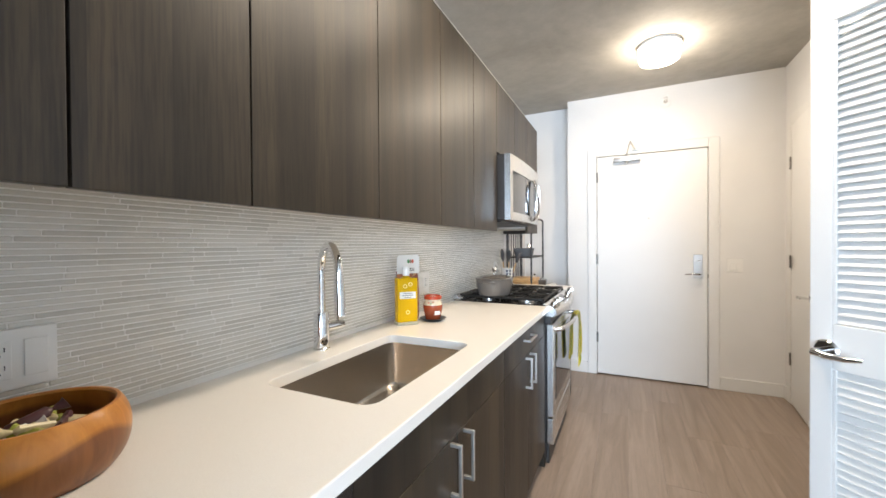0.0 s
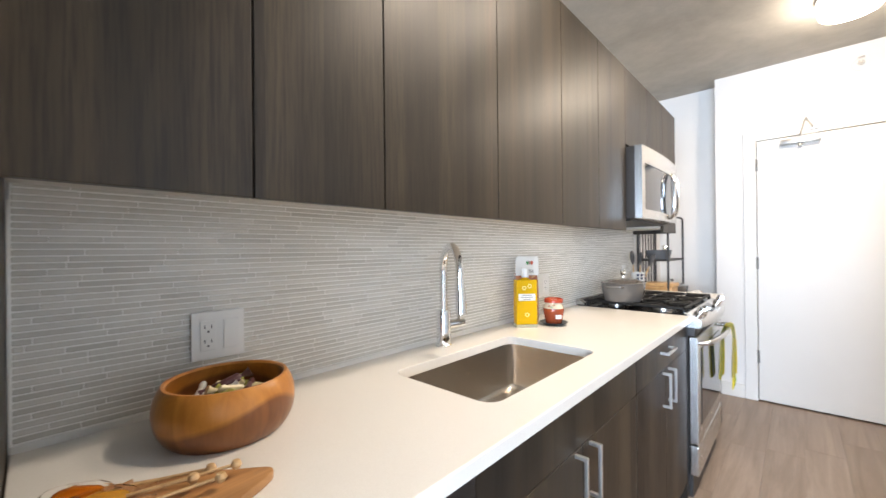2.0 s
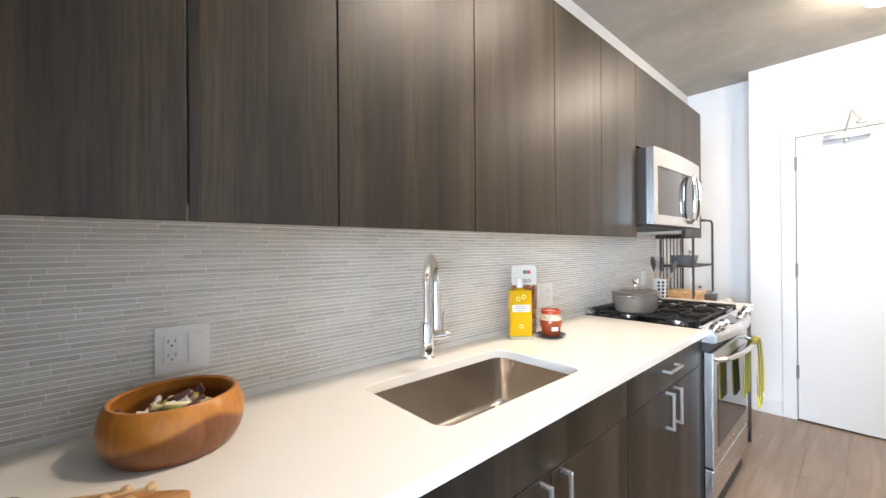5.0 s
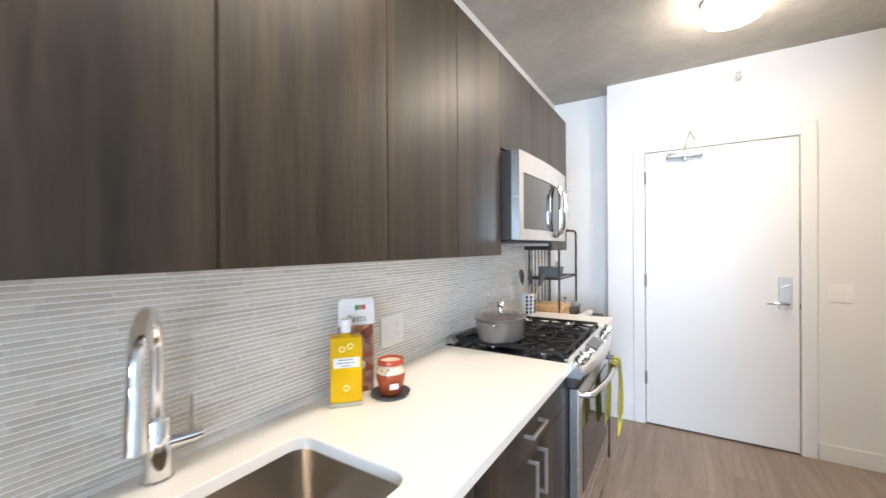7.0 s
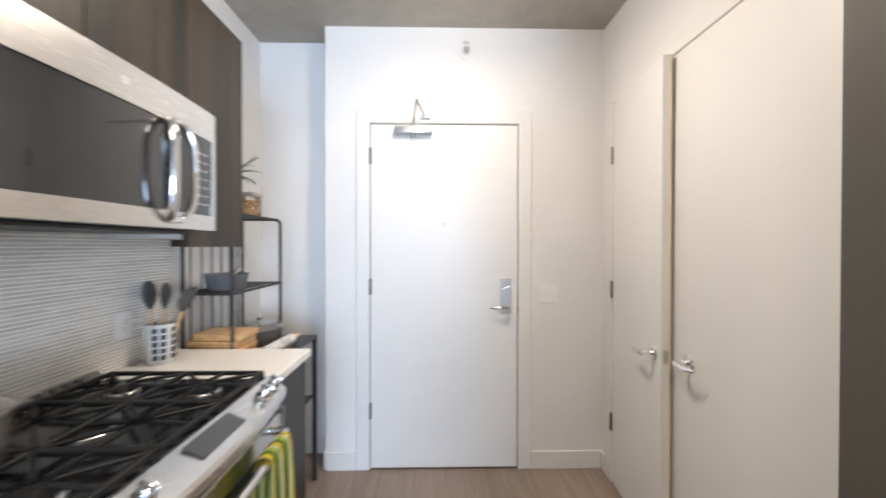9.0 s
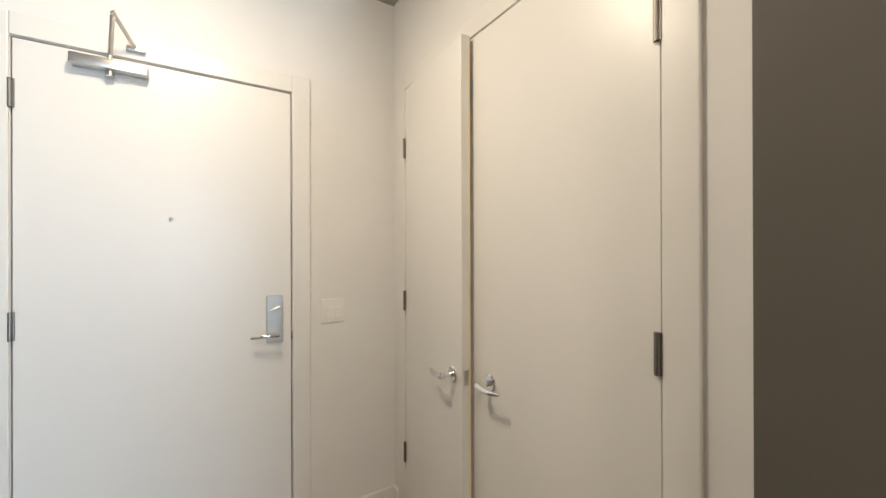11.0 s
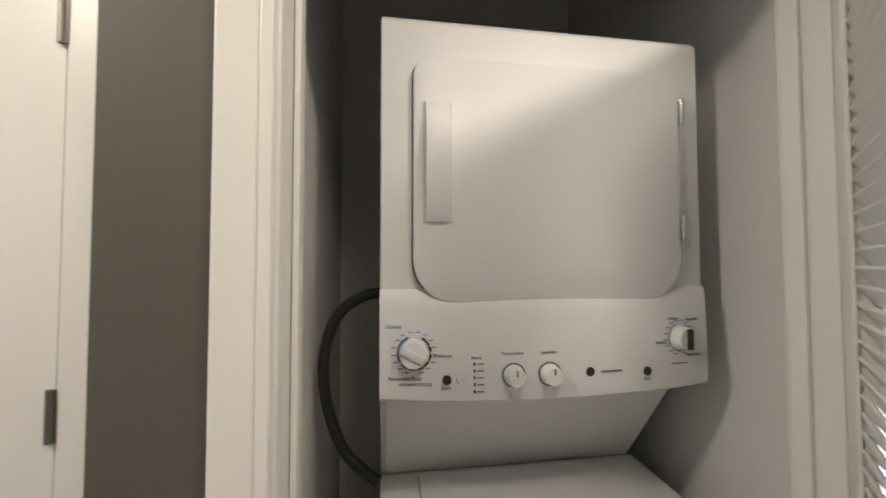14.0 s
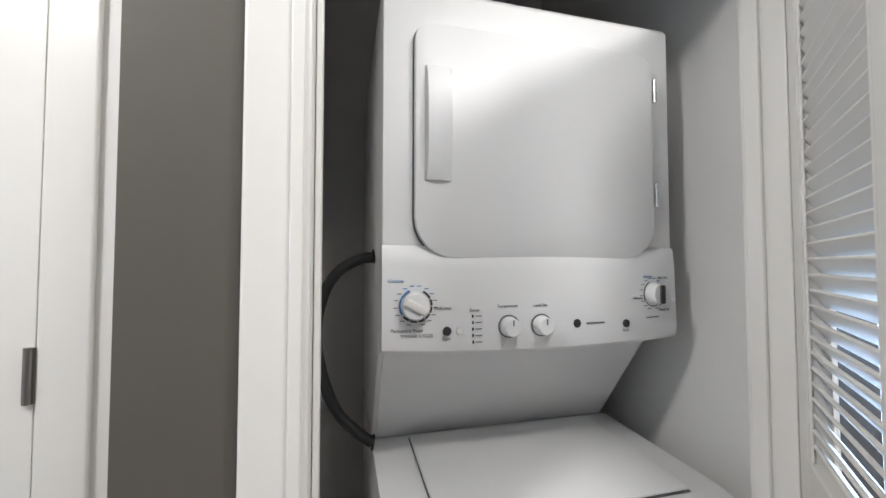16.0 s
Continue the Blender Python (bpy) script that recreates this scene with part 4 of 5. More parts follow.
TEAK = wood("oiled teak", (0.26, 0.085, 0.016), (0.50, 0.20, 0.038))
ACACIA = wood("acacia board", (0.20, 0.085, 0.03), (0.50, 0.26, 0.10), 0.6)
BEECH = wood("pale beech", (0.45, 0.27, 0.12), (0.66, 0.44, 0.22), 1.0, "x")
BAMBOO = wood("honey bamboo", (0.48, 0.27, 0.11), (0.66, 0.42, 0.19), 0.8)
CLEAR = material("clear wrapper film", (1, 1, 1), 0.06, 0.0, Transmission_Weight=1.0, IOR=1.08)
AMBER = material("amber candy", (0.80, 0.26, 0.012), 0.05, 0.0, Transmission_Weight=0.65, IOR=1.45)
HONEY = material("honey candy", (0.90, 0.48, 0.05), 0.05, 0.0, Transmission_Weight=0.65, IOR=1.45)

def bowl_wood():
    """Orange sapwood over a brown heart, with a wavering line between them."""
    m = material("two-tone turned teak", (0.45, 0.18, 0.04), 0.3)
    v = coords(m)
    grain = noisy(m, coords(m, (1, 1, 0.12)), 26, 5, 0.6, 1.2)
    sep = m.node_tree.nodes.new("ShaderNodeSeparateXYZ")
    m.node_tree.links.new(v, sep.inputs[0])
    up = m.node_tree.nodes.new("ShaderNodeMath")
    up.operation, up.inputs[1].default_value = "MULTIPLY_ADD", 7.0
    m.node_tree.links.new(sep.outputs["Z"], up.inputs[0])
    m.node_tree.links.new(noisy(m, v, 4, 1), up.inputs[2])
    heart = ramp(m, grain, [(0.3, (0.13, 0.042, 0.012)), (0.65, (0.25, 0.095, 0.026))])
    sap = ramp(m, grain, [(0.3, (0.38, 0.135, 0.02)), (0.65, (0.56, 0.235, 0.04))])
    put(m, "Base Color", mix(m, heart, sap, ramp(m, up.outputs[0], [(0.88, (0, 0, 0)), (0.96, (1, 1, 1))])))
    relief(m, grain, 0.12, 0.0005)
    return m


bowl = thing("wooden_bowl", (0.190, 0.446, COUNTER), "round-sided oval teak bowl of wrapped sweets on the counter", "bowl")
BC = (0.190, 0.446, COUNTER)
wall_line = [(0.078 + 0.052 * math.cos(radians(a)), 0.058 + 0.067 * math.sin(radians(a))) for a in range(-59, 46, 5)]
rim_r, rim_z = wall_line[-1]
inner_line = [(r - 0.011, max(z, 0.02)) for r, z in wall_line[::-1]]
part("bowl", lathe([(0, 0.0), (0.092, 0.0)] + wall_line + [(rim_r - 0.003, rim_z + 0.004), (rim_r - 0.008, rim_z + 0.004)] + inner_line + [(0, 0.018)], BC, 64, None, 0.92, 0.95), bowl_wood(), bowl, "", True)
CANDY = [material("wrapped sweet %s" % n, c, 0.3) for n, c in (("white", (0.75, 0.74, 0.70)), ("olive", (0.32, 0.34, 0.06)), ("plum", (0.10, 0.045, 0.05)), ("cream", (0.70, 0.60, 0.36)))]
rc = random.Random(5)
for k in range(16):
    a, r = rc.uniform(0, 6.28), 0.075 * math.sqrt(rc.random())
    x, y, z = BC[0] + 0.9 * r * math.cos(a), BC[1] + 1.0 * r * math.sin(a), COUNTER + 0.062 + 0.010 * (k % 3)
    L = rc.uniform(0.024, 0.034)
    bm = tube([(-L - 0.018, 0, 0), (-L - 0.012, 0, 0.001), (-L, 0, 0), (-L * 0.8, 0, 0), (L * 0.8, 0, 0), (L, 0, 0), (L + 0.012, 0, -0.001), (L + 0.018, 0, 0)], [0.012, 0.009, 0.003, 0.0095, 0.0095, 0.003, 0.009, 0.012], 9, flat=0.6)
    turned(bm, pose(x, y, z, rc.uniform(-25, 25), rc.uniform(-20, 20), rc.uniform(0, 360)))
    tagged(part("wrapped_sweet", bm, CANDY[k % 4], None, "", True), "small wrapped sweet with twisted ends in the bowl", "sweet", "sweets in the bowl")

board = thing("serving_board", (0.385, 0.285, COUNTER), "leaf-shaped acacia serving board on the counter", "board")
outline = []
for k in range(40):
    a = 2 * math.pi * k / 40
    r = 1 + 0.18 * math.cos(2 * a) ** 3
    outline.append((0.388 + 0.086 * math.sin(a) * (1 - 0.25 * math.cos(a)) + 0.03 * math.cos(a), 0.284 + 0.142 * math.cos(a) * r * 0.92))
part("board", extrude(outline, "z", COUNTER + 0.0005, COUNTER + 0.016, 0.004), ACACIA, board, "", True)
for k, (x, y, ang, mat) in enumerate([(0.322, 0.225, 64, AMBER), (0.362, 0.245, 74, HONEY), (0.345, 0.195, 70, HONEY), (0.396, 0.215, 80, AMBER)]):
    lol = thing("rock_candy_stick", (x, y, COUNTER + 0.03), "amber rock candy on a wooden stick in clear film", "candy", "candy sticks on the board")
    m = pose(x, y, COUNTER + 0.0305, 0, 0, ang)
    bm = tube([(-0.031, 0, 0), (-0.029, 0, 0), (-0.022, 0.001, 0), (-0.008, 0, 0.001), (0.008, -0.001, 0), (0.019, 0, 0), (0.025, 0, 0), (0.027, 0, 0)], [0.0015, 0.006, 0.0105, 0.0122, 0.0115, 0.009, 0.005, 0.0015], 14, flat=0.8)
    part("candy", turned(bm, m), mat, lol, "", True)
    part("stick", turned(rod((0.02, 0, 0), (0.145, 0, 0.004), 0.0024, 8), m), BEECH, lol, "wooden stick")
    part("stick_ball", turned(lathe([(0, -0.008), (0.005, -0.006), (0.008, 0), (0.005, 0.006), (0, 0.008)], (0.15, 0, 0.004), 14), m), BEECH, lol, "", True)
    film = tube([(-0.042, 0, 0.002), (-0.034, 0, 0), (-0.02, 0, 0), (0.015, 0, 0), (0.03, 0, 0), (0.038, 0, 0), (0.055, 0, 0)], [0.009, 0.015, 0.0175, 0.0175, 0.011, 0.0035, 0.009], 12)
    part("film", turned(film, m), CLEAR, lol, "clear wrapper").visible_shadow = False

OIL = material("golden olive oil", (0.92, 0.58, 0.006), 0.05, 0.0, Transmission_Weight=0.35, IOR=1.2)
PAPER = material("white paper label", (0.75, 0.74, 0.70), 0.6)
INK = material("grey print", (0.22, 0.21, 0.2), 0.6)
bottle = thing("oil_bottle", (0.115, 1.69, COUNTER), "square glass bottle of golden olive oil with a white cap", "bottle")
BM_ = pose(0.118, 1.69, COUNTER, 0, 0, -42)
part("oil", turned(box(-0.027, 0.027, -0.047, 0.047, 0.014, 0.212, 0.004), BM_), OIL, bottle, "golden oil")
part("glass_base", turned(box(-0.029, 0.029, -0.049, 0.049, 0.0, 0.0135, 0.003), BM_), material("thick clear glass", (0.88, 0.84, 0.62), 0.08, 0.0, Transmission_Weight=0.5, IOR=1.2), bottle, "clear glass foot")
part("shoulder", turned(lathe([(0.026, 0.2125), (0.016, 0.217), (0.0125, 0.220), (0.0125, 0.222)], n=20), BM_), OIL, bottle, "", True)
part("cap", turned(lathe([(0, 0.262), (0.014, 0.262), (0.0155, 0.259), (0.0155, 0.2225), (0, 0.2225)], n=24), BM_), PLASTIC_WHITE, bottle, "white screw cap", True)
lab = part("label", turned(box(0.0272, 0.0279, -0.038, 0.038, 0.120, 0.150), BM_), PAPER, bottle, "small white label")
for k, w in enumerate((0.022, 0.026, 0.016)):
    part("print", turned(box(0.028, 0.0282, -w, w, 0.142 - 0.009 * k, 0.145 - 0.009 * k), BM_), INK, lab)
GOLD = material("pale gold emboss", (0.9, 0.75, 0.3), 0.3)
for y, z in ((-0.012, 0.176), (0.012, 0.184), (0.0, 0.058)):
    part("emboss", turned(turned(lathe([(0.006, 0), (0.0095, 0), (0.0095, 0.0008), (0.006, 0.0008)], n=20), pose(0.0273, y, z, 0, 90)), BM_), GOLD, bottle)

pasta = thing("pasta_bag", (0.075, 1.795, COUNTER), "clear bag of coloured pasta with a white card top", "food bag")
PM = pose(0.066, 1.785, COUNTER, 0, 0, -30)
rows_ = [(0.0, 0.020), (0.03, 0.026), (0.11, 0.026), (0.18, 0.023), (0.228, 0.011), (0.236, 0.005)]


def bag_mesh(grow):
    o = bmesh.new()
    rings = []
    for z, d in rows_:
        rings.append([o.verts.new((*p, z + 0.001)) for p in rounded(-d - grow, d + grow, -0.058 - grow, 0.058 + grow, min(d, 0.012), 3)])
    for a, b in zip(rings, rings[1:]):
        n = len(a)
        for k in range(n):
            o.faces.new((a[k], a[(k + 1) % n], b[(k + 1) % n], b[k]))
    o.faces.new(rings[0][::-1])
    o.faces.new(rings[-1])
    return o


def pasta_mix():
    m = material("coloured pasta", (0.4, 0.15, 0.1), 0.35)
    vo = m.node_tree.nodes.new("ShaderNodeTexVoronoi")
    vo.inputs["Scale"].default_value = 45
    m.node_tree.links.new(coords(m), vo.inputs["Vector"])
    sp = m.node_tree.nodes.new("ShaderNodeSeparateColor")
    m.node_tree.links.new(vo.outputs["Color"], sp.inputs[0])
    put(m, "Base Color", ramp(m, sp.outputs[0], [(0.0, (0.20, 0.045, 0.04)), (0.3, (0.42, 0.16, 0.06)), (0.55, (0.50, 0.32, 0.18)), (0.75, (0.22, 0.10, 0.10)), (1.0, (0.40, 0.30, 0.22))]))
    relief(m, vo.outputs["Distance"], 0.8, 0.006)
    return m


part("pasta", turned(bag_mesh(0), PM), pasta_mix(), pasta, "coloured pasta shapes", True)
card = part("card", turned(extrude([(-0.061, 0.224), (0.061, 0.224), (0.061, 0.302), (0.052, 0.314), (-0.052, 0.314), (-0.061, 0.302)], "x", 0.0125, 0.0145), PM), PAPER, pasta, "white card header")
words("word", "Pasta", 0.032, PM @ pose(0.015, 0, 0.246, 90, 0, 90), INK, card)
for y, c in ((-0.012, (0.05, 0.22, 0.06)), (0.0, (0.3, 0.2, 0.15)), (0.012, (0.55, 0.08, 0.03))):
    part("motif", turned(turned(lathe([(0, 0), (0.0065, 0), (0.0065, 0.0005), (0, 0.0005)], n=16, sx=1.5), pose(0.0146, y + 0.012, 0.283, 0, 90)), PM), material("card print", c, 0.6), card)
part("round_label", turned(turned(lathe([(0, 0), (0.017, 0), (0.017, 0.0008), (0, 0.0008)], n=24), pose(0.0268, 0.008, 0.092, 0, 90)), PM), PAPER, pasta)

saucer = thing("saucer", (0.19, 1.818, COUNTER), "dark slate-grey saucer under the candle jar", "saucer")
part("saucer", lathe([(0, 0.001), (0.04, 0.001), (0.062, 0.012), (0.064, 0.0135), (0.06, 0.014), (0.038, 0.006), (0, 0.006)], (0.19, 1.818, COUNTER), 40), material("dark stoneware", (0.03, 0.03, 0.032), 0.35), saucer, "", True)
TERRA = material("red-brown glaze", (0.30, 0.06, 0.022), 0.18)
jar = thing("candle_jar", (0.19, 1.818, COUNTER + 0.0065), "red-brown glazed candle jar with a cream shoulder", "jar")
JC = (0.19, 1.818, COUNTER + 0.0065)
part("body", lathe([(0, 0), (0.033, 0), (0.036, 0.004), (0.046, 0.05), (0.047, 0.062), (0.0455, 0.07)], JC, 40), TERRA, jar, "", True)
part("shoulder", lathe([(0.0456, 0.0702), (0.044, 0.078), (0.037, 0.09), (0.036, 0.096)], JC, 40), material("cream glaze", (0.68, 0.60, 0.44), 0.2), jar, "cream glazed band", True)
part("rim", lathe([(0.0362, 0.0962), (0.042, 0.097), (0.0425, 0.110), (0.040, 0.114), (0.035, 0.113), (0.034, 0.098)], JC, 40), material("red rim glaze", (0.42, 0.06, 0.025), 0.2), jar, "red rim", True)
part("wax", lathe([(0, 0.108), (0.0338, 0.106), (0.0338, 0.098), (0, 0.098)], JC, 32), material("cream wax", (0.72, 0.64, 0.48), 0.5), jar, "cream wax")
part("sticker", turned(box(0.0462, 0.0469, -0.014, 0.014, 0.030, 0.048, 0.0003), pose(*JC, 0, 4, -38)), PAPER, jar, "white price sticker")
for k, (c, dz) in enumerate((((0.5, 0.1, 0.05), 0.082), ((0.15, 0.35, 0.2), 0.078), ((0.55, 0.25, 0.1), 0.086))):
    part("motif", turned(lathe([(0, -0.004), (0.006, 0), (0, 0.004)], (0.0425, 0, dz), 10), pose(*JC, 0, 0, -90 + 14 * k)), material("painted motif", c, 0.3), jar)


# ---- past the range: pot, crock, rack ----
ENAMEL_GREY = material("warm grey enamel", (0.125, 0.113, 0.103), 0.14, 0.0, Coat_Weight=0.5, Coat_Roughness=0.05)
ENAMEL_SLATE = material("slate grey enamel", (0.14, 0.145, 0.155), 0.2)


def dutch_oven(name, c, rx, ry, h, mat, label, knob_wings):
    t = thing(name, c, label, "pot")
    part("body", lathe([(0, 0), (0.88, 0), (0.93, 0.01), (0.985, h * 0.6), (1.0, h), (0.97, h), (0.95, h * 0.6), (0.88, 0.012), (0, 0.012)], c, 48, None, rx, ry), mat, t, "", True)
    lid = part("lid", lathe([(0, h + 0.029), (0.30, h + 0.028), (0.58, h + 0.0245), (0.78, h + 0.018), (0.84, h + 0.0125), (0.93, h + 0.0105), (1.0, h + 0.009), (1.035, h + 0.005), (1.03, h + 0.001), (0, h + 0.001)], c, 48, None, rx, ry), mat, t, "enamelled lid", True)
    for s_ in (-1, 1):
        y = c[1] + s_ * ry
        part("handle", tube([(c[0] - 0.042, y - s_ * 0.012, c[2] + h * 0.86), (c[0] - 0.036, y + s_ * 0.018, c[2] + h * 0.9), (c[0], y + s_ * 0.03, c[2] + h * 0.91), (c[0] + 0.036, y + s_ * 0.018, c[2] + h * 0.9), (c[0] + 0.042, y - s_ * 0.012, c[2] + h * 0.86)], 0.008, 10), mat, t, "", True)
    k = part("knob", lathe([(0, 0.0), (0.012, 0.0), (0.006, 0.006), (0.006, 0.016), (0.013, 0.022), (0.015, 0.03), (0.01, 0.036), (0, 0.037)], (c[0], c[1], c[2] + h + 0.0275), 20), CHROME, lid, "polished metal knob", True)
    if knob_wings:
        z = c[2] + h + 0.06
        part("knob_crest", tube([(c[0], c[1] - 0.034, z + 0.014), (c[0], c[1] - 0.022, z + 0.002), (c[0], c[1], z), (c[0], c[1] + 0.022, z + 0.002), (c[0], c[1] + 0.03, z + 0.022)], [0.004, 0.008, 0.011, 0.009, 0.005], 10), CHROME, k, "", True)
    return t


dutch_oven("dutch_oven", (0.25, 2.585, 0.9735), 0.118, 0.142, 0.100, ENAMEL_GREY, "oval warm-grey enamel pot with lid on the range", True)
crock = thing("utensil_crock", (0.092, 3.43, COUNTER + 0.002), "white crock with blue pattern holding grey kitchen utensils", "utensil holder")
CC = (0.092, 3.43, COUNTER + 0.002)
part("crock", lathe([(0, 0), (0.044, 0), (0.047, 0.004), (0.052, 0.15), (0.053, 0.155), (0.048, 0.155), (0.043, 0.012), (0, 0.012)], CC, 36), material("white glazed stoneware", (0.72, 0.70, 0.66), 0.25), crock, "", True)
BLUE = material("dark blue glaze", (0.02, 0.03, 0.07), 0.25)
for a in (-75, -45, -5, 35):
    for k in range(5):
        part("pattern", turned(box(0.0475 + 0.0065 * k / 5, 0.0525 + 0.004 * k / 5, -0.008, 0.008, 0.02 + 0.026 * k, 0.038 + 0.026 * k, 0.002), pose(*CC, 0, 0, a)), BLUE, crock)
SILICONE = material("dark grey silicone", (0.07, 0.068, 0.07), 0.5)
for k, (dx, dy, lean, spin, rx, rz) in enumerate(((-0.012, -0.02, 12, 10, 0.042, 0.06), (0.012, -0.005, 4, 40, 0.038, 0.055), (0.018, 0.012, -12, 20, 0.042, 0.05), (-0.004, 0.02, -17, 60, 0.036, 0.058))):
    u = thing("kitchen_utensil", (CC[0] + dx, CC[1] + dy, CC[2] + 0.02), "dark grey silicone cooking spoon standing in the crock", "utensil", "utensils in the crock")
    m = pose(CC[0] + dx, CC[1] + dy, CC[2] + 0.02, -lean * 0.3, 6 - lean, spin * 0.3)
    part("handle", turned(tube([(0, 0, 0), (0, 0, 0.11), (0, 0, 0.19)], [0.005, 0.006, 0.005], 10), m), BEECH, u, "wooden handle", True)
    part("head", turned(lathe([(0, -rz), (0.3 * rx, -0.8 * rz), (0.8 * rx, -0.35 * rz), (rx, 0.15 * rz), (0.85 * rx, 0.65 * rz), (0.4 * rx, 0.95 * rz), (0, rz)], (0, 0, 0.185 + rz), 20, None, 0.35, 1.0), m), SILICONE, u, "", True)

rack = thing("bakers_rack", (0.24, 3.92, 0), "black metal baker's rack with wire shelves in the alcove", "rack")
RY0, RY1, TX1, SXF = 3.655, 4.19, 0.455, 0.253
TZ, MZ, UZ = 0.848, 1.178, 1.552
for x, y in ((0.03, RY0), (0.03, RY1), (TX1, RY0), (TX1, RY1)):
    part("post", box(x - 0.011, x + 0.011, y - 0.011, y + 0.011, 0.0, TZ - 0.0005, 0.002), BLACK_METAL, rack)
part("table_top", box(0.012, TX1 + 0.012, RY0 - 0.012, RY1 + 0.012, TZ, TZ + 0.016, 0.003), BLACK_METAL, rack)
part("lower_shelf", box(0.042, TX1 - 0.012, RY0 + 0.012, RY1 - 0.012, 0.495, 0.51, 0.002), BLACK_METAL, rack)
for y in (RY0, RY1):
    for x in (0.03, SXF):
        up = [(x, y, TZ + 0.016), (x, y, UZ - 0.03)]
        part("post", tube(up + ([(x, y, UZ)] if x < 0.1 else []), 0.0085, 10), BLACK_METAL, rack)
    part("bent_rail", tube([(SXF, y, UZ - 0.03)] + [(SXF - 0.03 + 0.03 * math.cos(radians(a)), y, UZ - 0.03 + 0.03 * math.sin(radians(a))) for a in (20, 45, 70, 90)] + [(0.03, y, UZ)], 0.0085, 10), BLACK_METAL, rack, "", True)
    part("rail", rod((0.03, y, MZ), (SXF, y, MZ), 0.007, 10), BLACK_METAL, rack)
    part("brace", rod((0.03, y, 0.50), (TX1, y, 0.50), 0.006, 8), BLACK_METAL, rack)
for z in (MZ, UZ):
    part("rail", rod((SXF - (0.03 if z == UZ else 0), RY0, z), (SXF - (0.03 if z == UZ else 0), RY1, z), 0.007, 10), BLACK_METAL, rack)
    part("rail", rod((0.03, RY0, z), (0.03, RY1, z), 0.007, 10), BLACK_METAL, rack)
    for k in range(11):
        x = 0.048 + 0.0165 * k
        part("shelf_wire", rod((x, RY0, z + 0.002), (x, RY1, z + 0.002), 0.0028, 6), BLACK_METAL, rack)
for k in range(6):
    y = RY0 + 0.06 + 0.085 * k
    part("back_bar", rod((0.028, y, TZ + 0.016), (0.028, y, UZ), 0.0045, 8), BLACK_METAL, rack)

pan = thing("saucepan", (0.15, 3.80, MZ + 0.005), "slate grey saucepan with a bright handle on the wire shelf", "saucepan")
part("body", lathe([(0, 0), (0.075, 0), (0.085, 0.01), (0.098, 0.075), (0.101, 0.078), (0.095, 0.076), (0.08, 0.012), (0, 0.01)], (0.15, 3.80, MZ + 0.005), 36), ENAMEL_SLATE, pan, "", True)
part("ladle", tube([(0.17, 3.76, MZ + 0.03), (0.19, 3.80, MZ + 0.085), (0.20, 3.82, MZ + 0.105), (0.175, 3.85, MZ + 0.115)], [0.012, 0.011, 0.013, 0.01], 12), CHROME, pan, "polished metal scoop", True)
box_ = thing("storage_box", (0.10, 3.80, UZ + 0.005), "small slate grey storage box on the rack", "box")
part("box", box(0.05, 0.17, 3.74, 3.90, UZ + 0.0052, UZ + 0.085, 0.005), ENAMEL_SLATE, box_)
part("lid", box(0.046, 0.174, 3.736, 3.904, UZ + 0.0855, UZ + 0.098, 0.003), ENAMEL_SLATE, box_)
part("tag", box(0.1702, 0.1712, 3.80, 3.835, UZ + 0.03, UZ + 0.065), PAPER, box_, "white tag")
cookie = thing("cookie_jar", (0.14, 4.03, UZ + 0.005), "glass canister of brown biscuits with a pale lid", "jar")
JAR_GLASS = material("clear jar glass", (0.97, 0.98, 0.97), 0.02, 0.0, Transmission_Weight=1.0, IOR=1.45)
part("glass", box(0.085, 0.195, 3.975, 4.085, UZ + 0.0052, UZ + 0.115, 0.012, 3), JAR_GLASS, cookie, "", True).visible_shadow = False
part("lid", box(0.082, 0.198, 3.972, 4.088, UZ + 0.1155, UZ + 0.135, 0.004), material("pale grey lid", (0.45, 0.40, 0.36), 0.5), cookie, "pale lid")
BISCUIT = wood("baked biscuit", (0.30, 0.14, 0.045), (0.56, 0.34, 0.14), 2.0)
rk = random.Random(11)
for k in range(22):
    x, y, z = rk.uniform(0.108, 0.172), rk.uniform(3.998, 4.062), UZ + 0.022 + 0.0038 * k
    part("biscuit", turned(lathe([(0, -0.006), (0.016, -0.005), (0.019, 0), (0.016, 0.005), (0, 0.006)], n=12), pose(x, y, z, rk.uniform(-50, 50), rk.uniform(-50, 50), 0)), BISCUIT, cookie)
plant = thing("potted_fern", (0.12, 3.80, UZ + 0.099), "small green fern in a dark pot on the rack", "plant")
part("pot", lathe([(0, 0), (0.03, 0), (0.042, 0.06), (0.038, 0.06), (0.03, 0.05), (0, 0.05)], (0.12, 3.83, UZ + 0.099), 24), ENAMEL_SLATE, plant, "dark pot", True)
LEAF = material("fern green", (0.075, 0.13, 0.03), 0.5)
bm = bmesh.new()
rp = random.Random(3)
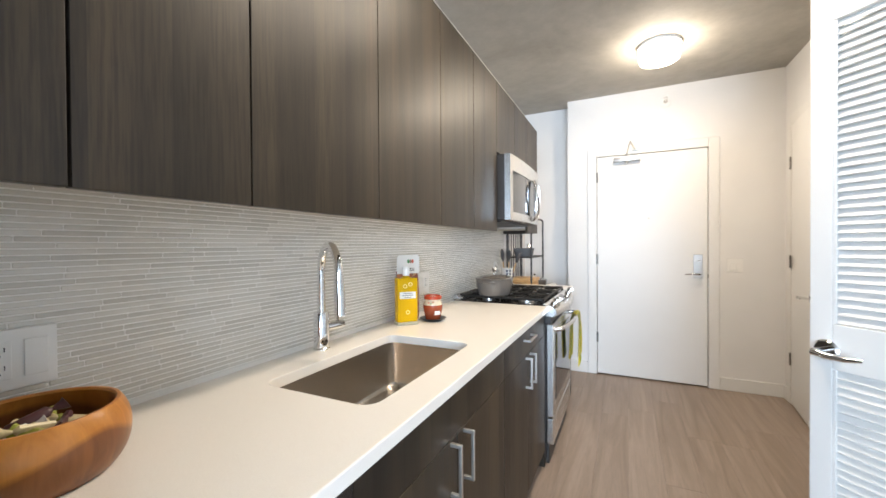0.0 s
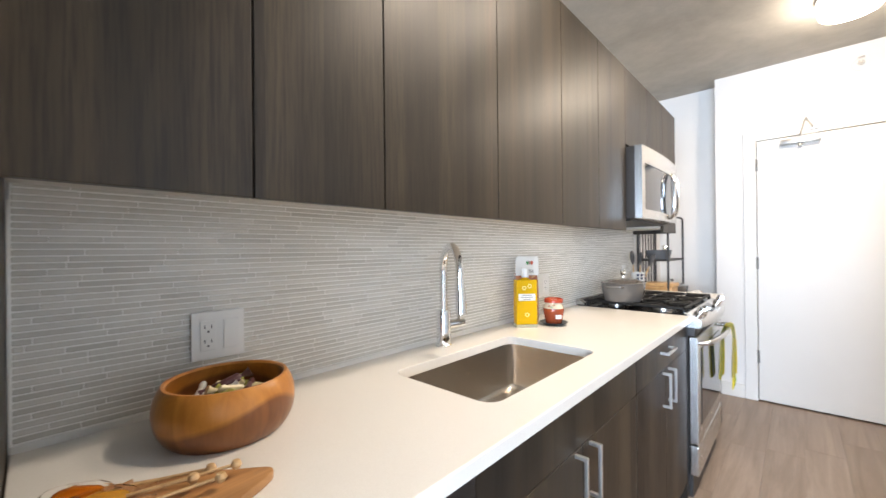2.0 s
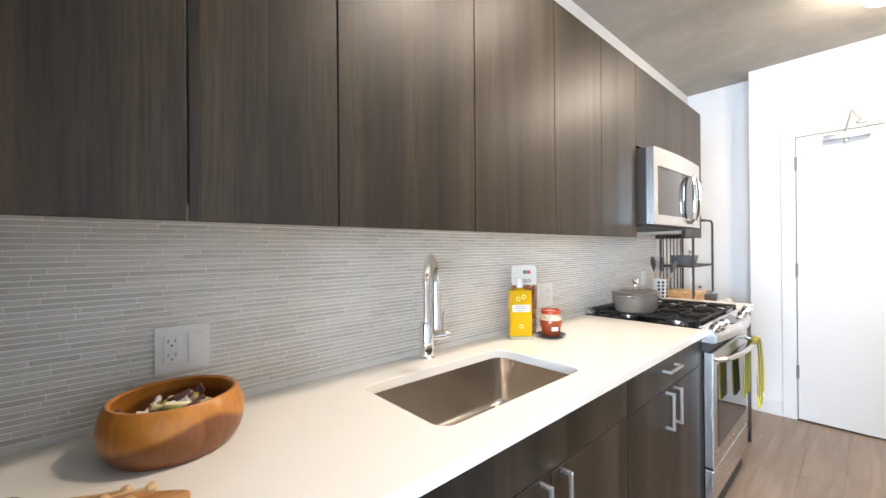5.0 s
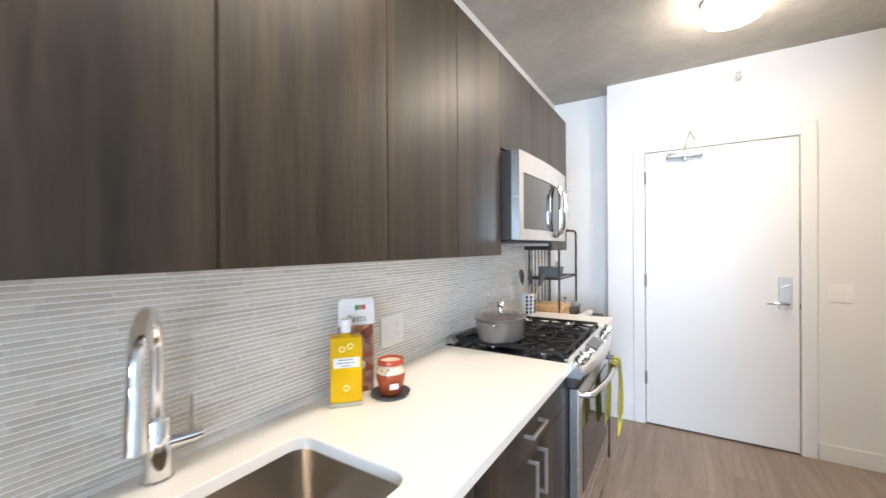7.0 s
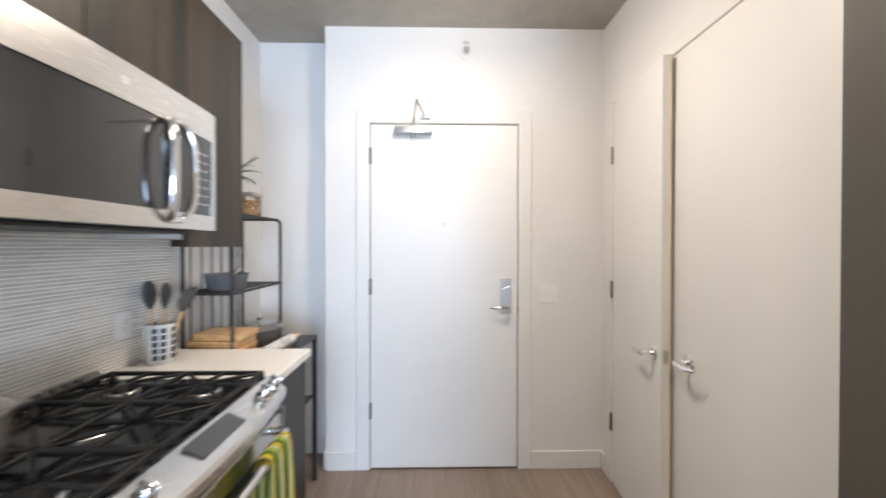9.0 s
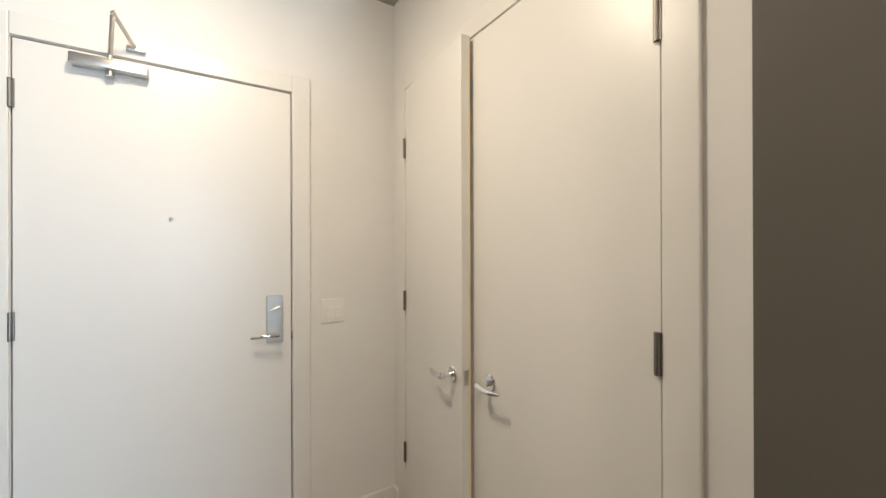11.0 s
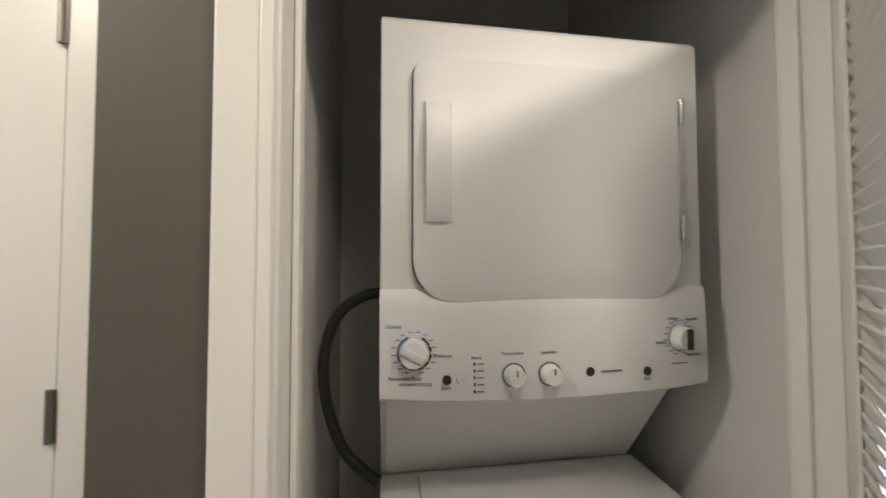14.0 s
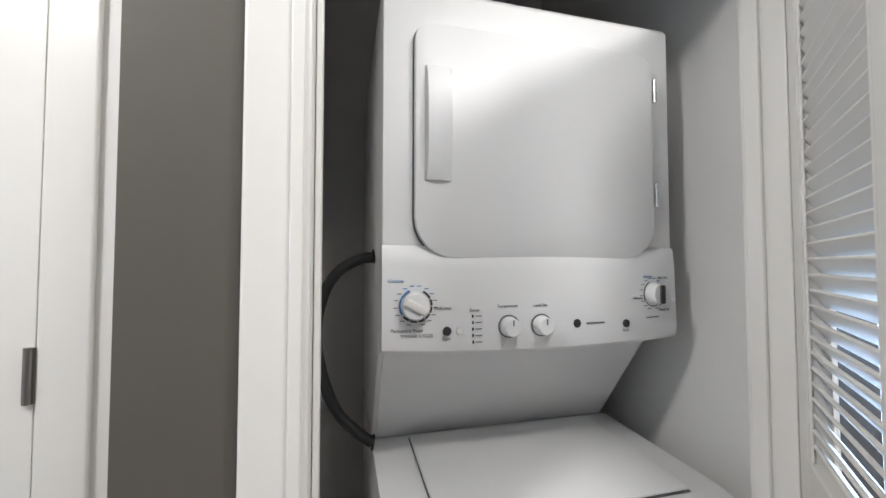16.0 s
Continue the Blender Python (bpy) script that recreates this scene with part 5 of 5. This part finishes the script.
for k in range(46):
    a, L, drop = rp.uniform(0, 6.28), rp.uniform(0.12, 0.23), rp.uniform(0.1, 0.9)
    base = Vector((0.12, 3.83, UZ + 0.152))
    prev = None
    for j in range(9):
        f = j / 8
        p = base + Vector((math.cos(a) * L * f * 0.75, math.sin(a) * L * f, L * (0.95 * f - drop * f * f)))
        p.x = max(p.x, 0.012)
        if prev is not None and j > 1:
            d = (p - prev).normalized()
            side = d.cross(Vector((0, 0, 1))).normalized()
            for s_ in (-1, 1):
                w = 0.032 * (1 - 0.7 * f)
                tip = p + side * s_ * w + d * 0.012 + Vector((0, 0, -0.004))
                v = [bm.verts.new(q) for q in (prev, prev + side * s_ * w * 0.5 + d * 0.001, tip, p)]
                bm.faces.new(v)
        prev = p
part("fronds", bm, LEAF, plant, "feathery green fronds")

bd = TZ + 0.0165
for k, (x0, x1, z, dy) in enumerate(((0.06, 0.30, 0.0, 0.0), (0.07, 0.29, 0.032, 0.01), (0.05, 0.28, 0.064, 0.005), (0.065, 0.29, 0.096, 0.012))):
    tagged(solid("cutting_board", turned(box(-(x1 - x0) / 2, (x1 - x0) / 2, -0.085, 0.085, 0, 0.031, 0.006), pose((x0 + x1) / 2, 3.735 + dy, bd + z, 0, 0, rk.uniform(-6, 6))), BAMBOO), "honey bamboo cutting board in a stack on the rack", "cutting board", "stack of boards")
dutch_oven("casserole", (0.20, 4.035, bd), 0.118, 0.148, 0.078, ENAMEL_GREY, "low grey enamel casserole with lid on the rack", False)
pin = thing("rolling_pin", (0.385, 3.86, bd), "white marble rolling pin with wooden handles", "rolling pin")


def marble():
    m = material("white veined marble", (0.7, 0.69, 0.67), 0.25)
    v = coords(m)
    put(m, "Base Color", ramp(m, noisy(m, v, 14, 6, 0.6, 2.5), [(0.42, (0.45, 0.44, 0.43)), (0.52, (0.74, 0.73, 0.70))]))
    return m


PZ = bd + 0.0305
part("roller", tube([(0.375, 3.70, PZ), (0.375, 3.705, PZ), (0.395, 3.985, PZ), (0.395, 3.99, PZ)], [0.024, 0.029, 0.029, 0.024], 24), marble(), pin, "white marble roller", True)
for a, b in (((0.375, 3.695, PZ), (0.367, 3.60, PZ)), ((0.395, 3.995, PZ), (0.402, 4.095, PZ))):
    va, vb = Vector(a), Vector(b)
    part("handle", tube([va, va.lerp(vb, 0.1), va.lerp(vb, 0.5), va.lerp(vb, 0.9), vb], [0.009, 0.012, 0.014, 0.011, 0.006], 14), BEECH, pin, "wooden handle", True)
part("cradle", box(0.36, 0.41, 3.74, 3.96, bd, bd + 0.0012), BEECH, pin)

# ---- ceiling lamp, sprinkler ----
lampfix = thing("ceiling_lamp", (1.25, 3.42, CEIL), "round opal glass ceiling lamp, lit", "ceiling lamp")
part("pan", lathe([(0, 0), (0.142, 0), (0.145, -0.018), (0.138, -0.022), (0, -0.022)], (1.25, 3.42, CEIL), 48), PLASTIC_WHITE, lampfix, "white ceiling pan", True)
glass = part("diffuser", lathe([(0.134, -0.0225), (0.134, -0.098), (0.127, -0.115), (0.09, -0.125), (0, -0.127)], (1.25, 3.42, CEIL), 48), LAMP_GLASS, lampfix, "glowing opal glass", True)
glass.visible_shadow = False
for a in (0, 120, 240):
    part("clip", turned(box(0.1335, 0.139, -0.006, 0.006, -0.05, -0.02, 0.001), pose(1.25, 3.42, CEIL, 0, 0, a + 30)), NICKEL, lampfix)
for y in (1.45, 1.98):
    spotlight = thing("ceiling_spotlight", (1.02, y, CEIL), "small round white ceiling spotlight, lit", "ceiling lamp", "ceiling spotlights")
    part("housing", lathe([(0, 0), (0.125, 0), (0.128, -0.004), (0.128, -0.078), (0.122, -0.082), (0.118, -0.078), (0.118, -0.055), (0, -0.055)], (1.02, y, CEIL), 40), PLASTIC_WHITE, spotlight, "", True)
    part("diffuser", lathe([(0.1175, -0.0555), (0.1175, -0.061), (0, -0.063)], (1.02, y, CEIL), 40), LAMP_GLASS, spotlight, "glowing opal glass", True)
spr = thing("sprinkler", (1.36, DOOR_Y, 2.60), "white sidewall fire sprinkler above the entry door", "sprinkler")
part("escutcheon", turned(lathe([(0, 0), (0.045, 0), (0.043, 0.006), (0.026, 0.016), (0.02, 0.016), (0.02, 0.008), (0, 0.008)], n=32), pose(1.36, DOOR_Y, 2.60, 90)), PLASTIC_WHITE, spr, "white round cover", True)
part("head", turned(lathe([(0, 0.008), (0.009, 0.008), (0.009, 0.03), (0.004, 0.034), (0.004, 0.05), (0.016, 0.052), (0.016, 0.054), (0, 0.054)], n=18), pose(1.36, DOOR_Y, 2.60, 90)), CHROME, spr, "metal nozzle", True)
for s_ in (-1, 1):
    part("frame_arm", tube([(1.36 + s_ * 0.008, DOOR_Y - 0.028, 2.60), (1.36 + s_ * 0.014, DOOR_Y - 0.04, 2.60), (1.36 + s_ * 0.004, DOOR_Y - 0.052, 2.60)], 0.0025, 6), CHROME, spr)
part("deflector", box(1.343, 1.377, DOOR_Y - 0.075, DOOR_Y - 0.04, 2.632, 2.635, 0.001), PLASTIC_WHITE, spr)
part("deflector_stem", box(1.357, 1.363, DOOR_Y - 0.056, DOOR_Y - 0.05, 2.60, 2.632), PLASTIC_WHITE, spr)

# ---- laundry closet: stacked washer and dryer ----
W0, W1, WX, WB = 1.502, 2.224, 2.146, 2.84
WC, WH = (W0 + W1) / 2, (W1 - W0) / 2
stack = thing("washer_dryer", (2.45, WC, 0), "white stacked washer and dryer with dials on a curved panel", "washer dryer")
dryer = part("dryer_body", extrude([(WX, 1.392), (WX, 1.942), (WX + 0.012, 1.956), (WB, 1.956), (WB, 0.885), (2.425, 0.885), (2.21, 1.185), (WX + 0.024, 1.196)], "y", W0, W1, 0.006), APPLIANCE, stack, "", True)
# raised lip round the drum door
SEAM = material("dark seam", (0.13, 0.13, 0.13), 0.6)


def drum_outline(g):
    y0, y1, z0, z1, c, r = 1.568 - g, 2.159 + g, 1.364 - g, 1.862 + g, 0.085, 0.038
    pts = []
    for cy, cz, rr, a0 in ((y1 - c, z0 + c, c, 270), (y1 - r, z1 - r, r, 0), (y0 + r, z1 - r, r, 90), (y0 + c, z0 + c, c, 180)):
        for a in range(a0, a0 + 91, 15):
            pts.append((cy + rr * math.cos(radians(a)), cz + rr * math.sin(radians(a))))
    return pts



part("door_seam", extrude(drum_outline(0.0022), "x", WX - 0.0012, WX + 0.002), SEAM, dryer)
ddoor = part("door", extrude(drum_outline(0.0), "x", WX - 0.020, WX - 0.0013, 0.005), APPLIANCE, dryer, "white dryer door", True)
hz = [1.526 + 0.24 * k / 10 for k in range(11)]
bm = bmesh.new()
rows = []
for k, z in enumerate(hz):
    o = 0.018 * math.sin(math.pi * k / 10) ** 0.6 + 0.004
    rows.append([bm.verts.new((WX - 0.0198, 2.081, z)), bm.verts.new((WX - 0.021 - o, 2.085, z)), bm.verts.new((WX - 0.024 - o, 2.11, z)), bm.verts.new((WX - 0.021 - o, 2.135, z)), bm.verts.new((WX - 0.0198, 2.139, z))])
for a, b in zip(rows, rows[1:]):
    for j in range(4):
        bm.faces.new((a[j], b[j], b[j + 1], a[j + 1]))
bm.faces.new(rows[0])
bm.faces.new(rows[-1][::-1])
bmesh.ops.recalc_face_normals(bm, faces=bm.faces[:])
part("handle", bm, APPLIANCE, ddoor, "white moulded grip", True)
for z in (1.520, 1.778):
    b = box(WX - 0.018, WX - 0.0005, 1.5555, 1.5655, z - 0.028, z + 0.028, 0.002)
    rod((WX - 0.019, 1.5605, z - 0.028), (WX - 0.019, 1.5605, z + 0.028), 0.0045, 10, b)
    part("hinge", b, CHROME, dryer, "bright door hinge", True)


def bulge(y):
    return 0.030 * (1 - ((y - WC) / WH) ** 2)


def panel_mesh():
    o = bmesh.new()
    rows, n = [], 24
    for k in range(n + 1):
        y = W0 + (W1 - W0) * k / n
        b = bulge(y)
        rows.append([o.verts.new((x, y, z)) for x, z in ((WX + 0.03, 1.391), (WX - 0.001, 1.391), (WX - 0.004 - 0.35 * b, 1.386 - 0.25 * b), (WX - 0.008 - 0.9 * b, 1.352 - 0.5 * b), (WX - 0.012 - b, 1.195 - 0.2 * b), (WX - 0.008 - b, 1.178 - 0.2 * b), (WX + 0.004 - b, 1.170 - 0.2 * b), (WX + 0.03, 1.175))])
    m = len(rows[0])
    for a, b in zip(rows, rows[1:]):
        for j in range(m):
            o.faces.new((a[j], a[(j + 1) % m], b[(j + 1) % m], b[j]))
    o.faces.new(rows[0])
    o.faces.new(rows[-1][::-1])
    bmesh.ops.recalc_face_normals(o, faces=o.faces[:])
    return o


cpanel = part("control_panel", panel_mesh(), APPLIANCE, stack, "white curved control panel", True)
PRINT = material("grey panel print", (0.16, 0.16, 0.17), 0.5)
BLUEP = material("blue panel print", (0.06, 0.22, 0.55), 0.5)


def face(y, z):
    """The place on the panel's face at y, z."""
    b = bulge(y)
    f = (z - 1.215) / (1.352 - 0.5 * b - 1.215)
    return WX - 0.012 - b + f * (0.004 + 0.1 * b)


def on_panel(y, z):
    slope = -math.degrees(math.atan(0.060 * (y - WC) / WH ** 2))
    return pose(face(y, z) - 0.0006, y, z, 0, 0, slope)


def dial(y, z, r, mark):
    m = on_panel(y, z)
    for a0, a1, mat in ((112, 212, BLUEP), (222, 245, SLOT), (250, 275, SLOT), (280, 303, SLOT), (308, 330, SLOT), (335, 356, SLOT), (2, 22, SLOT), (28, 62, SLOT)):
        pts = [(-0.0008, -1.14 * r * math.cos(radians(a0 + (a1 - a0) * k / 8)), 1.14 * r * math.sin(radians(a0 + (a1 - a0) * k / 8))) for k in range(9)]
        part("dial_arc", turned(tube(pts, 0.0019 if r > 0.028 else 0.0011, 6), m), mat if r > 0.028 else PRINT, cpanel)
    k = part("dial", turned(turned(lathe([(0, 0.024), (r * 0.86, 0.024), (r * 0.93, 0.021), (r, 0.004), (r, 0), (0, 0)], n=36), pose(0, 0, 0, 0, -90)), m), APPLIANCE, cpanel, "white control dial", True)
    part("dial_grip", turned(turned(box(-0.030, -0.0245, -r * 0.84, r * 0.84, -0.0075, 0.0075, 0.003), pose(0, 0, 0, mark[0])), m), mark[2], k, "", True)
    for j in range(16):
        a = radians(-70 + 320 * j / 15)
        yy, zz = y + 1.42 * r * math.cos(a), z + 1.42 * r * math.sin(a)
        mm = on_panel(yy, zz)
        part("tick", turned(box(-0.0004, 0.0006, -0.0045, 0.0045, -0.0008, 0.0008), mm), BLUEP if 5 < j < 11 and r > 0.025 else PRINT, cpanel)


dial(2.157, 1.268, 0.0285, (28, PRINT, PLASTIC_WHITE))
dial(1.580, 1.281, 0.026, (90, PRINT, SLOT))
for y in (1.962, 1.888):
    m = on_panel(y, 1.222)
    part("dial_ring", turned(turned(lathe([(0.021, 0), (0.024, 0), (0.024, 0.0012), (0.021, 0.0012)], n=32), pose(0, 0, 0, 0, -90)), m), PRINT, cpanel)
    k = part("dial", turned(turned(lathe([(0, 0.026), (0.0165, 0.026), (0.018, 0.024), (0.0205, 0.004), (0.0205, 0), (0, 0)], n=32), pose(0, 0, 0, 0, -90)), m), APPLIANCE, cpanel, "small white dial", True)
    part("pointer", turned(box(-0.0275, -0.0262, -0.0012, 0.0012, 0.004, 0.016), m), PRINT, k)
for y in (2.094, 1.668):
    part("start_button", turned(turned(lathe([(0, 0.005), (0.007, 0.005), (0.009, 0.003), (0.009, 0), (0, 0)], n=24), pose(0, 0, 0, 0, -90)), on_panel(y, 1.216)), SLOT, cpanel, "black start button", True)
part("button", turned(turned(lathe([(0, 0.003), (0.007, 0.003), (0.008, 0), (0, 0)], n=24), pose(0, 0, 0, 0, -90)), on_panel(2.068, 1.216)), PLASTIC_WHITE, cpanel, "", True)
part("roundel", turned(turned(lathe([(0, 0.0016), (0.0085, 0.0016), (0.0095, 0), (0, 0)], n=28), pose(0, 0, 0, 0, -90)), on_panel(1.80, 1.222)), SLOT, cpanel, "dark round badge")
for k in range(5):
    part("status_mark", turned(box(-0.0006, 0.0006, -0.0016, 0.0016, -0.003, 0.003), on_panel(2.040, 1.245 - 0.0132 * k)), SLOT, cpanel)
    part("status_print", turned(box(-0.0004, 0.0006, -0.007, 0.007, -0.0008, 0.0008), on_panel(2.028, 1.245 - 0.0132 * k)), PRINT, cpanel)
part("badge_print", turned(box(-0.0004, 0.0006, -0.024, 0.024, -0.0016, 0.0016), on_panel(1.752, 1.221)), PRINT, cpanel)
part("badge_print", turned(box(-0.0004, 0.0006, -0.02, 0.02, -0.0012, 0.0012), on_panel(1.583, 1.226)), PRINT, cpanel)
for text, y, z, size, mat in (("Cottons", 2.197, 1.318, 0.0095, BLUEP), ("Delicates", 2.102, 1.262, 0.0095, PRINT), ("Permanent Press", 2.175, 1.218, 0.0095, PRINT), ("WASHER CYCLES", 2.155, 1.2075, 0.0085, PRINT), ("Start", 2.096, 1.2, 0.010, PRINT), ("Status", 2.036, 1.257, 0.0085, PRINT), ("Temperature", 1.964, 1.264, 0.0085, PRINT), ("Load Size", 1.888, 1.264, 0.0085, PRINT), ("Start", 1.668, 1.2, 0.009, PRINT), ("Delicates", 1.628, 1.272, 0.008, PRINT), ("Cottons", 1.594, 1.322, 0.008, BLUEP), ("Timed Dry", 1.545, 1.242, 0.008, PRINT), ("Easy Care", 1.545, 1.319, 0.008, PRINT)):
    words("lettering", text, size, on_panel(y, z) @ pose(0, 0, 0, 90, 0, -90), mat, cpanel)
# leaning panel under the controls, with its two screws
part("lower_panel", turned(box(-0.003, 0.003, W0 + 0.012, W1 - 0.012, -0.19, 0.175, 0.002), pose(2.3155, 0, 1.033, 0, -35.6)), APPLIANCE, stack, "white sloping panel")
part("panel_seam", box(WX + 0.02, 2.206, W0 + 0.004, W1 - 0.004, 1.1745, 1.1815), SEAM, stack)
for y in (W0 + 0.03, W1 - 0.022):
    part("screw", turned(lathe([(0, 0.002), (0.004, 0.0015), (0.0045, 0), (0, 0)], n=14), pose(2.222, y, 1.164, 0, -128)), NICKEL, stack, "", True)
# washer below: body, deck and lid
part("washer_body", box(1.99, WB, W0, W1, -0.004, 0.855, 0.008), APPLIANCE, stack, "", True)
part("deck", extrude([(1.99, 0.8555), (2.42, 0.8555), (2.42, 0.882), (2.40, 0.884), (2.03, 0.872), (1.998, 0.865)], "y", W0, W1, 0.004), APPLIANCE, stack, "", True)
part("lid_seam", turned(box(-0.188, 0.175, -0.271, 0.271, 0.0, 0.0028, 0.001), pose(2.213, 1.857, 0.8785, 0, -1.86)), SEAM, stack)
lid = part("lid", turned(box(-0.187, 0.172, -0.268, 0.270, 0.003, 0.012, 0.005), pose(2.213, 1.857, 0.8785, 0, -1.86)), APPLIANCE, stack, "white washer lid", True)
for y in (W0 + 0.05, W1 - 0.05):
    for x in (2.05, 2.78):
        part("foot", lathe([(0, -0.012), (0.02, -0.012), (0.02, 0.0), (0.01, 0.0149), (0, 0.0149)], (x, y, 0), 14), RUBBER, stack)
stack.location.z += 0.012
hose = thing("drain_hose", (2.36, 2.30, 0.86), "black rubber hose looping beside the washer", "hose")
hp = [(2.33, 2.228, 1.381), (2.335, 2.26, 1.376), (2.34, 2.312, 1.345), (2.345, 2.346, 1.29), (2.345, 2.362, 1.205), (2.345, 2.352, 1.11), (2.34, 2.316, 1.01), (2.335, 2.268, 0.955), (2.33, 2.228, 0.925)]


def smooth(points, n=6):
    """A Catmull-Rom run through the points."""
    P = [Vector(p) for p in points]
    P = [P[0] * 2 - P[1]] + P + [P[-1] * 2 - P[-2]]
    out = []
    for a, b, c, d in zip(P, P[1:], P[2:], P[3:]):
        for k in range(n):
            t = k / n
            out.append(0.5 * (2 * b + (c - a) * t + (2 * a - 5 * b + 4 * c - d) * t * t + (3 * b - a - 3 * c + d) * t ** 3))
    return out + [P[-2]]


part("hose", tube(smooth(hp), 0.0135, 14), RUBBER, hose, "", True)
part("collar", tube([(2.33, 2.2245, 1.382), (2.33, 2.2275, 1.3815)], 0.019, 14), RUBBER, hose)
part("collar", tube([(2.33, 2.2245, 0.924), (2.33, 2.2275, 0.9245)], 0.019, 14), RUBBER, hose)

# ---- pieces: floor planks ----
floor = bpy.data.objects["floor"]
rf = random.Random(21)
PW, PL = 0.18, 1.22
meshes = {}
col = 0
x = 0.50
while x < 2.95:
    y = -0.9 - rf.uniform(0, 1.0)
    while y < 4.64:
        y1 = min(y + PL, 4.64)
        if y1 - y > 0.05 and y1 > -0.6:
            L = round(y1 - y, 2)
            if L not in meshes:
                bm = box(0, PW - 0.0006, 0, L - 0.0006, -0.0075, 0.0, 0.0004, 1)
                me = bpy.data.meshes.new("plank")
                bm.to_mesh(me)
                bm.free()
                me.materials.append(PLANK)
                meshes[L] = me
            ob = new("plank", meshes[L])
            ob.parent = floor
            ob.location = (x, y, 0)
        y = y1
    x += PW

# ---- sealant where the tiles meet the counter ----
SEALANT = material("white silicone sealant", (0.78, 0.76, 0.71), 0.4)
bead = box(0.0075, 0.0125, 0.154, 2.456, COUNTER - 0.001, COUNTER + 0.014, 0.002)
solid("trim_sealant", bead, SEALANT, "thin white silicone bead along the counter back", "trim", "structure")

# ---- pieces: mosaic backsplash ----
back = thing("backsplash", (0.004, 1.9, COUNTER), "glazed grey mosaic strip tiles with pale grout", "backsplash", kind="structure")
part("grout_bed", box(0.0005, 0.0055, 0.156, 3.628, COUNTER + 0.001, UP0 + 0.06), GROUT, back)
part("end_trim", box(0.0005, 0.0105, 0.1525, 0.1558, COUNTER + 0.001, UP0), GROUT, back, "pale edge trim")
rt = random.Random(8)
ROW, GAP = 0.0123, 0.003
tile_meshes = {}
rest_v, rest_f = [], []
count = 0
row = 0
z = COUNTER + 0.0035
while z < UP0 + 0.055:
    y = 0.158 - rt.uniform(0, 0.08)
    while y < 3.626:
        L = rt.choice((0.075, 0.10, 0.10, 0.125, 0.15, 0.20))
        a, b = max(y, 0.158), min(y + L, 3.626)
        y += L + 0.0016
        if b - a < 0.012:
            continue
        proud = 0.0072
        near = a < 1.05 and z < UP0 and count < 300
        if near:
            key = round(b - a, 3)
            if key not in tile_meshes:
                bm = box(0, proud - 0.005, 0, key, 0, ROW - GAP, 0.0012, 1)
                me = bpy.data.meshes.new("tile")
                bm.to_mesh(me)
                bm.free()
                me.materials.append(TILE)
                tile_meshes[key] = me
            ob = new("tile", tile_meshes[key])
            ob.parent = back
            ob.location = (0.005 - 0.004, a - 1.9, z - COUNTER)
            count += 1
        else:
            n = len(rest_v)
            z1, e = z + ROW - GAP, 0.0011
            rest_v += [(0.005, a, z), (0.005, b, z), (0.005, b, z1), (0.005, a, z1), (proud, a + e, z + e), (proud, b - e, z + e), (proud, b - e, z1 - e), (proud, a + e, z1 - e)]
            rest_f += [(n + 4, n + 5, n + 6, n + 7), (n, n + 1, n + 5, n + 4), (n + 1, n + 2, n + 6, n + 5), (n + 2, n + 3, n + 7, n + 6), (n + 3, n, n + 4, n + 7)]
    z += ROW
me = bpy.data.meshes.new("tiles")
me.from_pydata([(vx - 0.004, vy - 1.9, vz - COUNTER) for vx, vy, vz in rest_v], [], rest_f)
me.materials.append(TILE)
ob = new("tiles", me)
ob.parent = back
ob["kind"] = "stuff"
